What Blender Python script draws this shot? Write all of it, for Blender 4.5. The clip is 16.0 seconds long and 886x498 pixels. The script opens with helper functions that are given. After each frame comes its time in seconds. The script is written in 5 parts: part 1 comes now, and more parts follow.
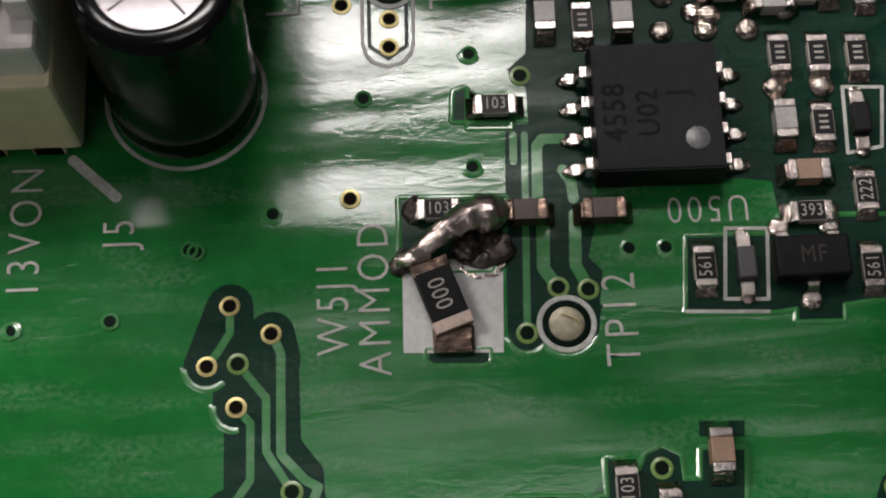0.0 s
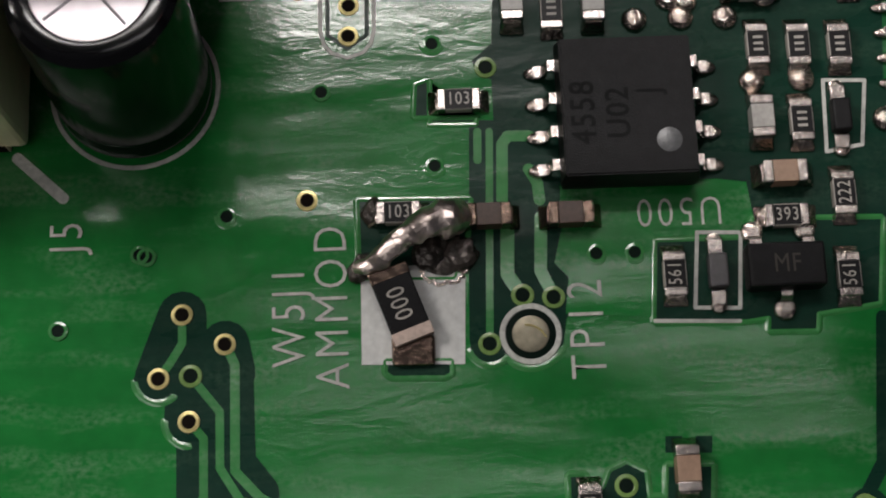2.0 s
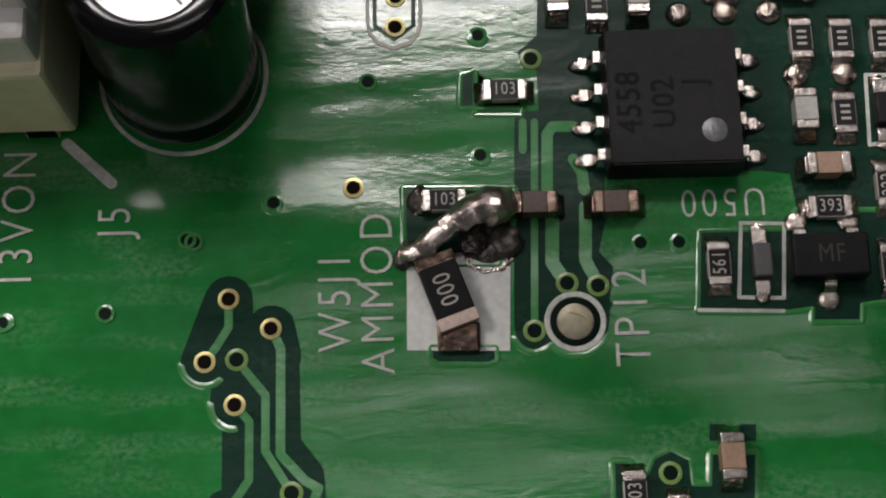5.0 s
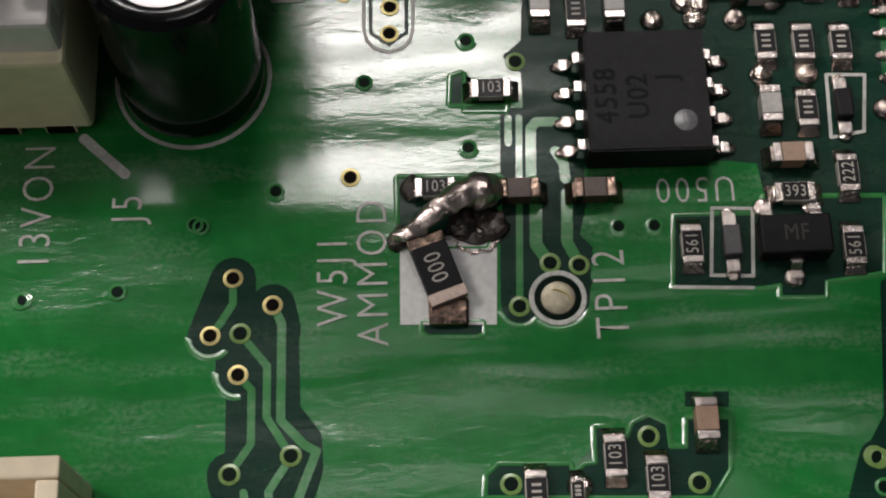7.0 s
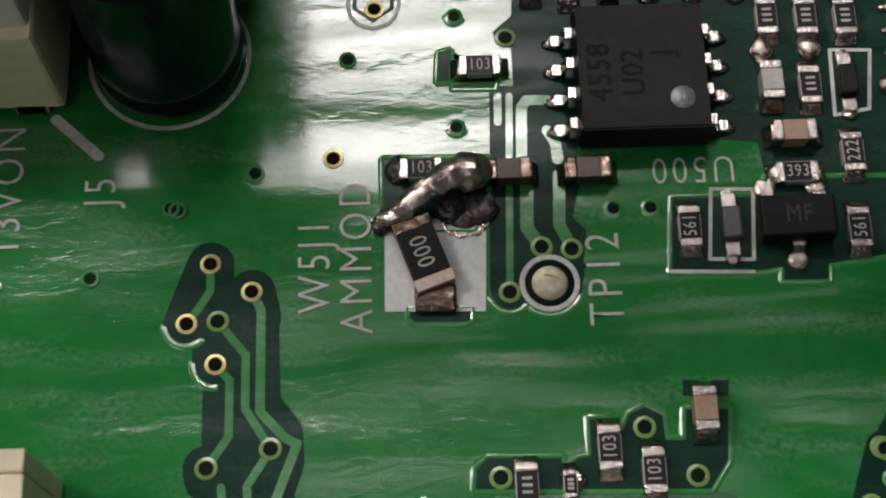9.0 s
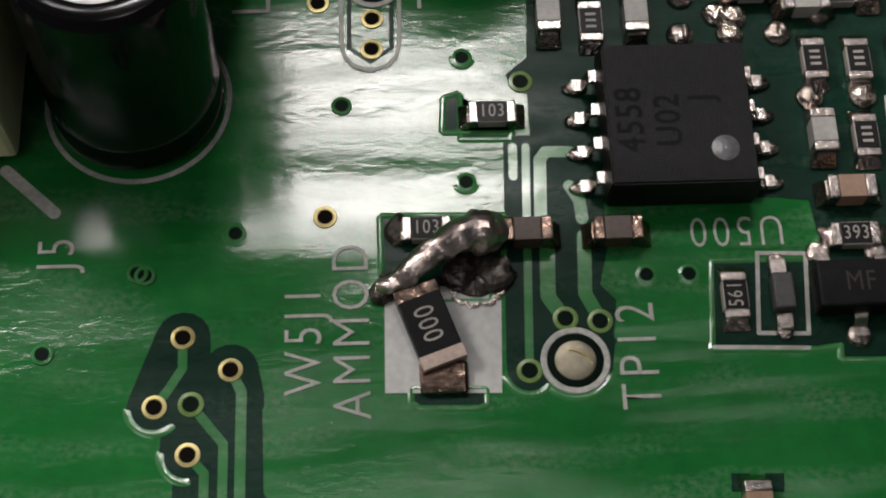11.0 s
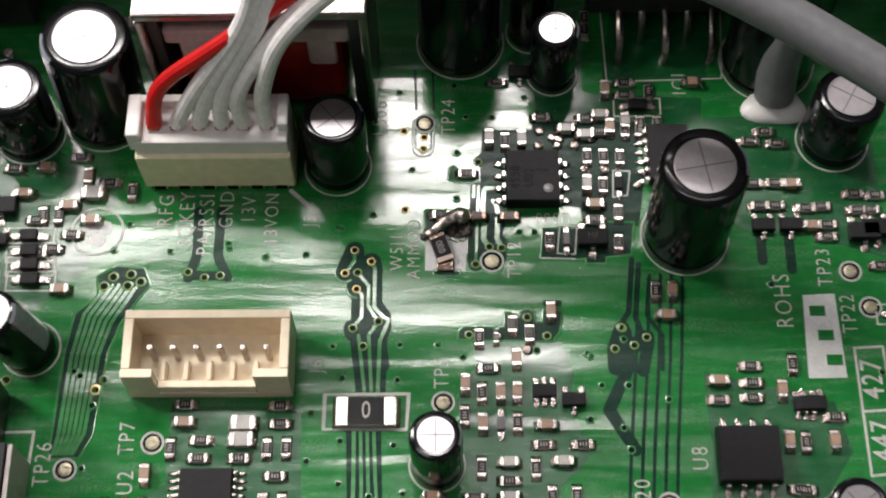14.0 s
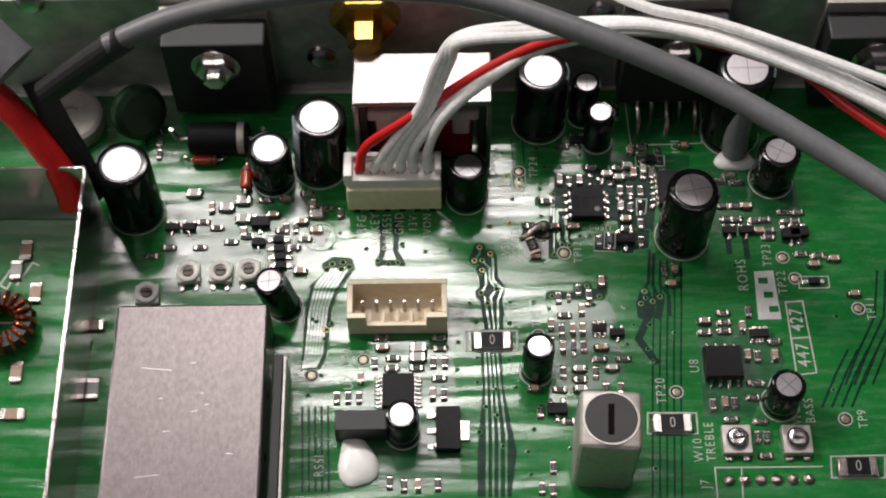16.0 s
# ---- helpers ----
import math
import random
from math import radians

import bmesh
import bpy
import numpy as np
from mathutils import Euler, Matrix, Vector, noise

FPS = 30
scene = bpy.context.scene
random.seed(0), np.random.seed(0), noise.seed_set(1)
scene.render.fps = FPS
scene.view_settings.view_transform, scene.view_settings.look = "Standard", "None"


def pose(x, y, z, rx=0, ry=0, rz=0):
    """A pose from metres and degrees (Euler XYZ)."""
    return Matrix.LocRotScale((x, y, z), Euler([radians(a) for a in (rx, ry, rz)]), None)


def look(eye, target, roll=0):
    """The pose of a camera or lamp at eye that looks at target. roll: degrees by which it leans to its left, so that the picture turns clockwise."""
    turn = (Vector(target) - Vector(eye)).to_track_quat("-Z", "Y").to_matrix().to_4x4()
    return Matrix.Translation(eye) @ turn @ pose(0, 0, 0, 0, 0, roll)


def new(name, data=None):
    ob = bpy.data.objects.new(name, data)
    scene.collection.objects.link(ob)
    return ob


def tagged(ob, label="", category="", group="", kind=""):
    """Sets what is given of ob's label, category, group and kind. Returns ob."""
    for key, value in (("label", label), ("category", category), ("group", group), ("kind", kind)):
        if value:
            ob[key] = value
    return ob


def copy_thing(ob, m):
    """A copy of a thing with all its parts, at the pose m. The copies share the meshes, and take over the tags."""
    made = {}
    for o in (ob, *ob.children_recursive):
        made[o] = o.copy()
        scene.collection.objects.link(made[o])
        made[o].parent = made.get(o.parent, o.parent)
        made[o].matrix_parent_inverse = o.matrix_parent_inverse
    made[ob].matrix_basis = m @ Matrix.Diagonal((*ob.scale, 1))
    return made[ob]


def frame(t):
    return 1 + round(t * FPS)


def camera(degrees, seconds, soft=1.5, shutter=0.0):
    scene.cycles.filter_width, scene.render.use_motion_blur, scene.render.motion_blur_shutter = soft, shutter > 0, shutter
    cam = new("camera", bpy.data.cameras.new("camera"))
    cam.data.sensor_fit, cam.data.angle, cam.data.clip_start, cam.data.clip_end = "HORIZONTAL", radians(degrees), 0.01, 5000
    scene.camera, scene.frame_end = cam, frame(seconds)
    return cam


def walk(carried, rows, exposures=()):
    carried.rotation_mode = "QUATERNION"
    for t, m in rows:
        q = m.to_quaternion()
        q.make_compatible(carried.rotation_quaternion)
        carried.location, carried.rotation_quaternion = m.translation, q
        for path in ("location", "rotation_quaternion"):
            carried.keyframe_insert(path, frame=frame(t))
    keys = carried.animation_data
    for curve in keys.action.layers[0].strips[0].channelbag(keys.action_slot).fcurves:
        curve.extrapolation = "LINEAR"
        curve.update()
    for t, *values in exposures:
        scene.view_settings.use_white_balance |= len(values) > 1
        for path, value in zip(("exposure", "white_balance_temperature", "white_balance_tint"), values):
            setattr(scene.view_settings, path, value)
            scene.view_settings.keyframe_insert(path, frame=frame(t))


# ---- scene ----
MM = 0.001
cam = camera(32.383, 16.0, soft=2.0, shutter=0.4)
walk(cam, [
    (0, look((0.00274, -0.02111, 0.05421), (0.00349, -0.00132, -0.00243), -0.09)),
    (0.5, look((0.00310, -0.02032, 0.05327), (0.00369, -0.00144, -0.00368), -0.37)),
    (1, look((0.00316, -0.01856, 0.05319), (0.00369, -0.00190, -0.00445), -0.21)),
    (1.5, look((0.00311, -0.01638, 0.05346), (0.00361, -0.00081, -0.00448), -0.75)),
    (2, look((0.00435, -0.01558, 0.05364), (0.00495, -0.00089, -0.00453), 0.13)),
    (2.5, look((0.00321, -0.01652, 0.05346), (0.00371, -0.00131, -0.00458), -0.03)),
    (3, look((0.00365, -0.01705, 0.05358), (0.00419, -0.00124, -0.00429), -0.03)),
    (3.5, look((0.00340, -0.01703, 0.05359), (0.00389, -0.00162, -0.00439), 0.09)),
    (6, look((0.00274, -0.01861, 0.05347), (0.00319, -0.00204, -0.00420), -0.02)),
    (6.5, look((0.00449, -0.02164, 0.05499), (0.00491, -0.00457, -0.00253), -0.16)),
    (7, look((0.00310, -0.02394, 0.05542), (0.00358, -0.00286, -0.00075), -0.44)),
    (7.5, look((0.00332, -0.02427, 0.05537), (0.00395, -0.00310, -0.00077), -0.22)),
    (8, look((0.00353, -0.02547, 0.05493), (0.00421, -0.00307, -0.00073), -0.01)),
    (8.5, look((0.00341, -0.02538, 0.05481), (0.00405, -0.00351, -0.00106), -0.13)),
    (9, look((0.00382, -0.02363, 0.05288), (0.00406, -0.00257, -0.00330), -1.26)),
    (9.5, look((0.00331, -0.02058, 0.04643), (0.00408, 0.00138, -0.00940), 0.30)),
    (9.7, look((0.00342, -0.02002, 0.04672), (0.00394, 0.00185, -0.00915), -0.28)),
    (11.8, look((0.00195, -0.02173, 0.04542), (0.00424, 0.00309, -0.00916), 3.09)),
    (12, look((0.00270, -0.02083, 0.04623), (0.00459, 0.00240, -0.00906), 2.79)),
    (12.5, look((0.00266, -0.02614, 0.05838), (0.00460, -0.00248, 0.00327), 2.94)),
    (13, look((0.00453, -0.03714, 0.07629), (0.00483, -0.01158, 0.02201), -0.77)),
    (13.5, look((0.00715, -0.04884, 0.09962), (0.00543, -0.02344, 0.04528), -4.54)),
    (14, look((0.00522, -0.06283, 0.12572), (0.00447, -0.03741, 0.07137), -1.85)),
    (14.5, look((0.00418, -0.06755, 0.13449), (0.00361, -0.04175, 0.08033), -0.32)),
    (15, look((-0.00087, -0.07965, 0.16508), (-0.00179, -0.05278, 0.11144), 1.43)),
    (15.5, look((-0.00556, -0.10071, 0.18585), (-0.00583, -0.07275, 0.13277), -0.71)),
    (16, look((-0.01077, -0.11506, 0.19714), (-0.01056, -0.08568, 0.14483), -0.34)),
], exposures=[(0.0, -0.16), (3.5, -0.16), (6.0, -0.14), (12.0, -0.2), (13.0, -0.2), (14.0, 0.3), (15.0, 0.33), (16.0, -0.05)])

# ---- world and light ----
world = bpy.data.worlds.new("room")
scene.world = world
world.use_nodes = True
_bg = world.node_tree.nodes["Background"]
_bg.inputs[0].default_value = (0.9, 0.92, 1.0, 1)
_bg.inputs[1].default_value = 0.06


def area_lamp(name, eye, target, sx, sy, watts, colour):
    data = bpy.data.lights.new(name, "AREA")
    data.shape, data.size, data.size_y, data.energy, data.color = "RECTANGLE", sx, sy, watts, colour
    ob = new(name, data)
    ob.matrix_world = look(eye, target)
    return ob


# the bench lamp hangs behind the board, a little to its left
bench_lamp = area_lamp("bench_lamp", (-0.02, 0.515, 0.945), (0.0, 0.0, 0.0), 0.25, 0.13, 4.5, (1.0, 0.95, 0.92))
# its smaller second head hangs beside it
twin_lamp = area_lamp("twin_lamp", (-0.225, 0.43, 0.8), (0.0, 0.0, 0.0), 0.11, 0.09, 1.2, (1.0, 0.95, 0.92))
# another lamp stands to the left of the bench
side_lamp = area_lamp("side_lamp", (-0.76, 0.38, 0.75), (0.0, 0.0, 0.0), 0.24, 0.24, 8.5, (1.0, 0.95, 0.9))

# added unseen strip overhead, so the rippled lacquer reflects streaks in its nearer half
overhead_streak_fill = area_lamp("overhead_streak_fill", (0.12, 0.27, 1.4), (0.12, 0.27, 0.0), 0.6, 0.05, 0.75, (1.0, 0.96, 0.94))
# added fill behind the camera's left shoulder, to brighten faces turned to the camera
camera_side_fill = area_lamp("camera_side_fill", (-0.55, -0.5, 1.35), (0.0, 0.0, 0.0), 0.9, 0.3, 3.0, (1.0, 0.96, 0.92))

# ---- materials ----


def material(name, colour, rough=0.5, metal=0.0, spec=0.5, coat=0.0, vary=0.12, grain=2.0, bump=0.0, bump_scale=6.0,
             stretch=(1, 1, 1), trans=0.0, subs=0.0, speck=None, island=False):
    """A surface with two scales of variation; grain and bump_scale are features per millimetre."""
    m = bpy.data.materials.new(name)
    m.use_nodes = True
    nt, n = m.node_tree, m.node_tree.nodes
    b = n["Principled BSDF"]
    b.inputs["Roughness"].default_value = rough
    b.inputs["Metallic"].default_value = metal
    b.inputs["Specular IOR Level"].default_value = spec
    b.inputs["Coat Weight"].default_value = coat
    b.inputs["Coat Roughness"].default_value = 0.08
    b.inputs["Transmission Weight"].default_value = trans
    if subs:
        b.inputs["Subsurface Weight"].default_value = subs
        b.inputs["Subsurface Radius"].default_value = (0.001, 0.001, 0.001)
    tc = n.new("ShaderNodeTexCoord")
    mp = n.new("ShaderNodeMapping")
    mp.inputs["Scale"].default_value = [1000 * s for s in stretch]
    nt.links.new(tc.outputs["Object"], mp.inputs["Vector"])
    oi = n.new("ShaderNodeObjectInfo")
    add = n.new("ShaderNodeVectorMath")
    add.operation = "MULTIPLY_ADD"
    add.inputs[1].default_value = (37, 53, 11)
    nt.links.new(oi.outputs["Random"], add.inputs[0])
    nt.links.new(mp.outputs["Vector"], add.inputs[2])
    mixes = None
    for scale, amount in ((grain, vary), (grain * 0.13, vary)):
        noise_node = n.new("ShaderNodeTexNoise")
        noise_node.inputs["Scale"].default_value = scale
        noise_node.inputs["Detail"].default_value = 4
        nt.links.new(add.outputs[0], noise_node.inputs["Vector"])
        rng = n.new("ShaderNodeMapRange")
        rng.inputs[1].default_value, rng.inputs[2].default_value = 0.3, 0.7
        rng.inputs[3].default_value, rng.inputs[4].default_value = 1 - amount, 1 + amount
        nt.links.new(noise_node.outputs[0], rng.inputs[0])
        if mixes is None:
            mixes = rng
        else:
            mul = n.new("ShaderNodeMath")
            mul.operation = "MULTIPLY"
            nt.links.new(mixes.outputs[0], mul.inputs[0])
            nt.links.new(rng.outputs[0], mul.inputs[1])
            mixes = mul
    tint = n.new("ShaderNodeVectorMath")
    tint.operation = "SCALE"
    tint.inputs[0].default_value = colour
    nt.links.new(mixes.outputs[0], tint.inputs[3])
    col_out = tint.outputs[0]
    if speck:
        sp = n.new("ShaderNodeTexNoise")
        sp.inputs["Scale"].default_value = speck[1]
        sp.inputs["Detail"].default_value = 5
        nt.links.new(add.outputs[0], sp.inputs["Vector"])
        rr = n.new("ShaderNodeMapRange")
        rr.inputs[1].default_value, rr.inputs[2].default_value = speck[2], speck[2] + 0.1
        nt.links.new(sp.outputs[0], rr.inputs[0])
        mx = n.new("ShaderNodeMix")
        mx.data_type = "RGBA"
        nt.links.new(rr.outputs[0], mx.inputs[0])
        nt.links.new(col_out, mx.inputs[6])
        mx.inputs[7].default_value = (*speck[0], 1)
        col_out = mx.outputs[2]
    nt.links.new(col_out, b.inputs["Base Color"])
    if bump:
        bn = n.new("ShaderNodeTexNoise")
        bn.inputs["Scale"].default_value = bump_scale
        bn.inputs["Detail"].default_value = 3
        nt.links.new(add.outputs[0], bn.inputs["Vector"])
        bp = n.new("ShaderNodeBump")
        bp.inputs["Strength"].default_value = 1.0
        bp.inputs["Distance"].default_value = bump * MM
        nt.links.new(bn.outputs[0], bp.inputs["Height"])
        nt.links.new(bp.outputs[0], b.inputs["Normal"])
    return m


def mask_material(name, colour, rough, weave, lean=0.0, streaky=0.65):
    """Green lacquer over the board: a glossy coat with long ripples, fine pitting and pale milky streaks."""
    m = material(name, colour, rough=rough, spec=0.5, vary=0.1, grain=1.2)
    nt, n = m.node_tree, m.node_tree.nodes
    b = n["Principled BSDF"]
    tc = n.new("ShaderNodeTexCoord")

    def ripple(scale_xyz, detail, distort=0.0):
        mp = n.new("ShaderNodeMapping")
        mp.inputs["Scale"].default_value = scale_xyz
        nt.links.new(tc.outputs["Object"], mp.inputs["Vector"])
        t = n.new("ShaderNodeTexNoise")
        t.inputs["Scale"].default_value = 1.0
        t.inputs["Detail"].default_value = detail
        t.inputs["Distortion"].default_value = distort
        nt.links.new(mp.outputs["Vector"], t.inputs["Vector"])
        return t.outputs[0]

    last = None
    for height, dist in ((ripple((45, 270, 100), 0.7, 0.5), 0.2 * weave), (ripple((500, 1500, 500), 3.0, 1.0), 0.011 * weave),
                         (ripple((2500, 4500, 2500), 3.0), 0.0055 * weave)):
        bp = n.new("ShaderNodeBump")
        bp.inputs["Strength"].default_value = 1.0
        bp.inputs["Distance"].default_value = dist * MM
        nt.links.new(height, bp.inputs["Height"])
        if last is not None:
            nt.links.new(last, bp.inputs["Normal"])
        last = bp.outputs[0]
    if lean:
        # a shallow swell of the lacquer, rising away along y
        sep = n.new("ShaderNodeSeparateXYZ")
        nt.links.new(tc.outputs["Object"], sep.inputs[0])
        bp = n.new("ShaderNodeBump")
        bp.inputs["Distance"].default_value = lean
        nt.links.new(sep.outputs[1], bp.inputs["Height"])
        nt.links.new(last, bp.inputs["Normal"])
        last = bp.outputs[0]
    nt.links.new(last, b.inputs["Normal"])
    # a hazier second lobe over broad swells
    swell = n.new("ShaderNodeBump")
    swell.inputs["Distance"].default_value = 0.6 * weave * MM
    nt.links.new(ripple((24, 190, 100), 0.5, 0.6), swell.inputs["Height"])
    nt.links.new(last, swell.inputs["Normal"])
    nt.links.new(swell.outputs[0], b.inputs["Coat Normal"])
    b.inputs["Coat Weight"].default_value = 0.34
    b.inputs["Coat Roughness"].default_value = 0.13
    # pale, finely grained long streaks mixed into the base colour
    old = b.inputs["Base Color"].links[0].from_socket
    haze = n.new("ShaderNodeMapRange")
    haze.inputs[1].default_value, haze.inputs[2].default_value = 0.47, 0.75
    haze.inputs[3].default_value, haze.inputs[4].default_value = 0.0, streaky
    nt.links.new(ripple((160, 900, 160), 7.0, 0.4), haze.inputs[0])
    grain_map = n.new("ShaderNodeMapRange")
    grain_map.inputs[1].default_value, grain_map.inputs[2].default_value = 0.35, 0.7
    nt.links.new(ripple((4200, 5200, 4200), 4.0), grain_map.inputs[0])
    both = n.new("ShaderNodeMath")
    both.operation = "MULTIPLY"
    nt.links.new(haze.outputs[0], both.inputs[0])
    nt.links.new(grain_map.outputs[0], both.inputs[1])
    streak_mix = n.new("ShaderNodeMix")
    streak_mix.data_type = "RGBA"
    nt.links.new(both.outputs[0], streak_mix.inputs[0])
    nt.links.new(old, streak_mix.inputs[6])
    streak_mix.inputs[7].default_value = (0.17, 0.28, 0.18, 1)
    nt.links.new(streak_mix.outputs[2], b.inputs["Base Color"])
    # roughness worn in patches
    wear = n.new("ShaderNodeMapRange")
    wear.inputs[1].default_value, wear.inputs[2].default_value = 0.35, 0.7
    wear.inputs[3].default_value, wear.inputs[4].default_value = rough * 0.8, rough * 1.5
    nt.links.new(ripple((300, 900, 300), 5.0, 0.5), wear.inputs[0])
    nt.links.new(wear.outputs[0], b.inputs["Roughness"])
    return m


MASK = mask_material("green_mask_on_copper", (0.011, 0.150, 0.029), 0.12, 1.0)
MASK_SWELL = mask_material("green_mask_swell", (0.011, 0.150, 0.029), 0.13, 1.0)
for lacquer in (MASK, MASK_SWELL):
    lacquer.node_tree.nodes["Principled BSDF"].inputs["Specular IOR Level"].default_value = 0.26
MASK_DARK = mask_material("green_mask_on_laminate", (0.004, 0.026, 0.016), 0.3, 1.2, streaky=0.12)
MASK_DARK.node_tree.nodes["Principled BSDF"].inputs["Specular IOR Level"].default_value = 0.09
MASK_DARK.node_tree.nodes["Principled BSDF"].inputs["Coat Weight"].default_value = 0.02
TRACE = mask_material("green_mask_on_trace", (0.036, 0.19, 0.05), 0.14, 0.8)
MASK_MID = mask_material("green_mask_between_parts", (0.007, 0.085, 0.024), 0.2, 1.0, streaky=0.2)
SILK = material("white_ink", (0.45, 0.45, 0.42), 0.55, vary=0.2, grain=5)
INKPAD = material("white_ink_block", (0.55, 0.55, 0.54), 0.45, vary=0.1, grain=4)
SLEEVE = material("black_pvc_sleeve", (0.004, 0.004, 0.005), 0.14, spec=0.36, vary=0.2, grain=1, bump=0.01, bump_scale=0.5)
SLEEVE_STRIPE = material("grey_sleeve_stripe", (0.22, 0.24, 0.27), 0.25, vary=0.1)
ALU = material("brushed_aluminium", (0.42, 0.385, 0.405), 0.34, metal=1.0, vary=0.06, bump=0.004, bump_scale=8)
GROOVE = material("scored_aluminium", (0.16, 0.15, 0.16), 0.5, metal=0.8)
TIN = material("tinned_metal", (0.43, 0.385, 0.36), 0.27, metal=1.0, vary=0.15, bump=0.02, bump_scale=7)
SOLDER = material("bright_solder", (0.44, 0.38, 0.34), 0.17, metal=1.0, vary=0.35, bump=0.08, bump_scale=5)
FLUX = material("burnt_flux", (0.06, 0.05, 0.044), 0.2, metal=0.5, vary=0.4, grain=3, bump=0.08, bump_scale=4)
PAD_METAL = material("dull_gilt_pad", (0.24, 0.215, 0.16), 0.38, metal=0.85, vary=0.25, grain=3, bump=0.01, bump_scale=3)
FAINT_PRINT = material("faint_laser_print", (0.03, 0.024, 0.018), 0.6)
SOLDER_OLD = material("fluxed_solder", (0.17, 0.12, 0.095), 0.22, metal=0.9, vary=0.4, grain=1.5, bump=0.05, bump_scale=2.5)
GOLD = material("gold_plated_ring", (0.55, 0.46, 0.2), 0.35, metal=0.6, vary=0.15, grain=5)
PALE_RING = material("masked_ring", (0.15, 0.25, 0.07), 0.25, vary=0.15, grain=5)
HOLE = material("dark_hole", (0.006, 0.004, 0.003), 0.7, spec=0.05)
HOLE_GREEN = material("plugged_hole", (0.001, 0.007, 0.004), 0.55, spec=0.08)
WHITE_CERAMIC = material("trimmer_ceramic", (0.8, 0.77, 0.72), 0.4, vary=0.08, grain=2)
DULL_CAP = material("dull_pink_tin", (0.5, 0.39, 0.34), 0.5, metal=0.4, vary=0.15, grain=5, bump=0.015, bump_scale=6)
BRIDGE = material("lumpy_solder", (0.68, 0.57, 0.53), 0.32, metal=1.0, vary=0.35, grain=3, bump=0.08, bump_scale=2.2)
EPOXY = material("black_epoxy", (0.006, 0.0055, 0.0065), 0.48, spec=0.2, vary=0.3, grain=16, bump=0.02, bump_scale=17)
EPOXY_DULL = material("black_epoxy_side", (0.012, 0.012, 0.013), 0.5, vary=0.15, grain=8)
IC_DOT = material("polished_dimple", (0.11, 0.11, 0.115), 0.3, vary=0.2, grain=5, bump=0.02, bump_scale=5)
IC_PRINT = material("laser_print", (0.0045, 0.0045, 0.005), 0.7, spec=0.18)
RES_TOP = material("resistor_glaze", (0.009, 0.0085, 0.0095), 0.42, spec=0.16, vary=0.2, grain=6)
RES_PRINT = material("resistor_print", (0.36, 0.33, 0.30), 0.5, vary=0.15, grain=8)
CERAMIC = material("white_ceramic", (0.36, 0.33, 0.30), 0.5)
CAP_TAN = material("tan_ceramic", (0.30, 0.19, 0.13), 0.4, vary=0.12, grain=5)
CAP_BROWN = material("brown_ceramic", (0.075, 0.041, 0.03), 0.4, vary=0.2, grain=5)
CAP_GREY = material("grey_ceramic", (0.38, 0.36, 0.34), 0.4, vary=0.12, grain=5)
IVORY = material("ivory_nylon", (0.86, 0.77, 0.54), 0.45, vary=0.06, grain=1, subs=0.05)
CREAM = material("cream_nylon", (0.86, 0.73, 0.54), 0.4, vary=0.07, grain=1, subs=0.05)
WHITE_PLUG = material("white_nylon_plug", (0.85, 0.8, 0.78), 0.4, vary=0.05, grain=1, subs=0.05)
WIRE_WHITE = material("white_wire_jacket", (0.88, 0.85, 0.84), 0.4, vary=0.1, grain=1.5, bump=0.02, bump_scale=2)
WIRE_RED = material("red_wire_jacket", (0.58, 0.012, 0.012), 0.35, vary=0.1, grain=1)
CABLE_GREY = material("grey_cable_jacket", (0.15, 0.15, 0.157), 0.45, vary=0.1, grain=1, bump=0.02, bump_scale=2)
TAPE_RED = material("red_tape", (0.3, 0.006, 0.01), 0.3, vary=0.25, grain=0.6, bump=0.05, bump_scale=0.8)
CARD = material("pale_pink_card", (0.55, 0.42, 0.4), 0.6, vary=0.1)
STEEL = material("tinplate", (0.5, 0.46, 0.45), 0.2, metal=1.0, vary=0.06, grain=1.5, bump=0.012, bump_scale=6, stretch=(1, 3, 1))
SHIELD = material("scuffed_tinplate", (0.12, 0.104, 0.105), 0.33, metal=1.0, vary=0.16, grain=9, bump=0.012, bump_scale=9, stretch=(2, 1, 1))
BRACKET = material("dull_bracket_tin", (0.26, 0.225, 0.22), 0.3, metal=1.0, vary=0.1, grain=1.5, bump=0.02, bump_scale=1.5)
MOULD_GREY = material("grey_moulding", (0.07, 0.065, 0.07), 0.35, vary=0.15, grain=6)
CHASSIS = material("chassis_steel", (0.46, 0.46, 0.44), 0.34, metal=0.6, vary=0.25, grain=0.3)
BRASS = material("brass", (0.6, 0.36, 0.08), 0.25, metal=1.0, vary=0.1)
RUBBER = material("black_rubber", (0.012, 0.012, 0.012), 0.5, vary=0.2)
GLUE_GREY = material("cloudy_glue", (0.5, 0.5, 0.51), 0.3, vary=0.15, grain=0.6, trans=0.6)
GLUE = material("white_hot_glue", (0.82, 0.8, 0.78), 0.35, vary=0.08, grain=0.6, subs=0.1)
FERRITE = material("grey_ferrite", (0.014, 0.0135, 0.013), 0.5, vary=0.15, grain=3)
CAN_GREY = material("grey_coil_can", (0.46, 0.42, 0.39), 0.42, metal=0.45, vary=0.12, grain=1)
COPPER = material("enamelled_copper", (0.4, 0.1, 0.03), 0.25, metal=0.9)
GLASS_RED = material("red_glass", (0.3, 0.04, 0.015), 0.15, vary=0.1)
DISC_GREEN = material("dark_green_lacquer", (0.01, 0.03, 0.012), 0.3)
SLAB = material("board_edge", (0.1, 0.12, 0.05), 0.6)
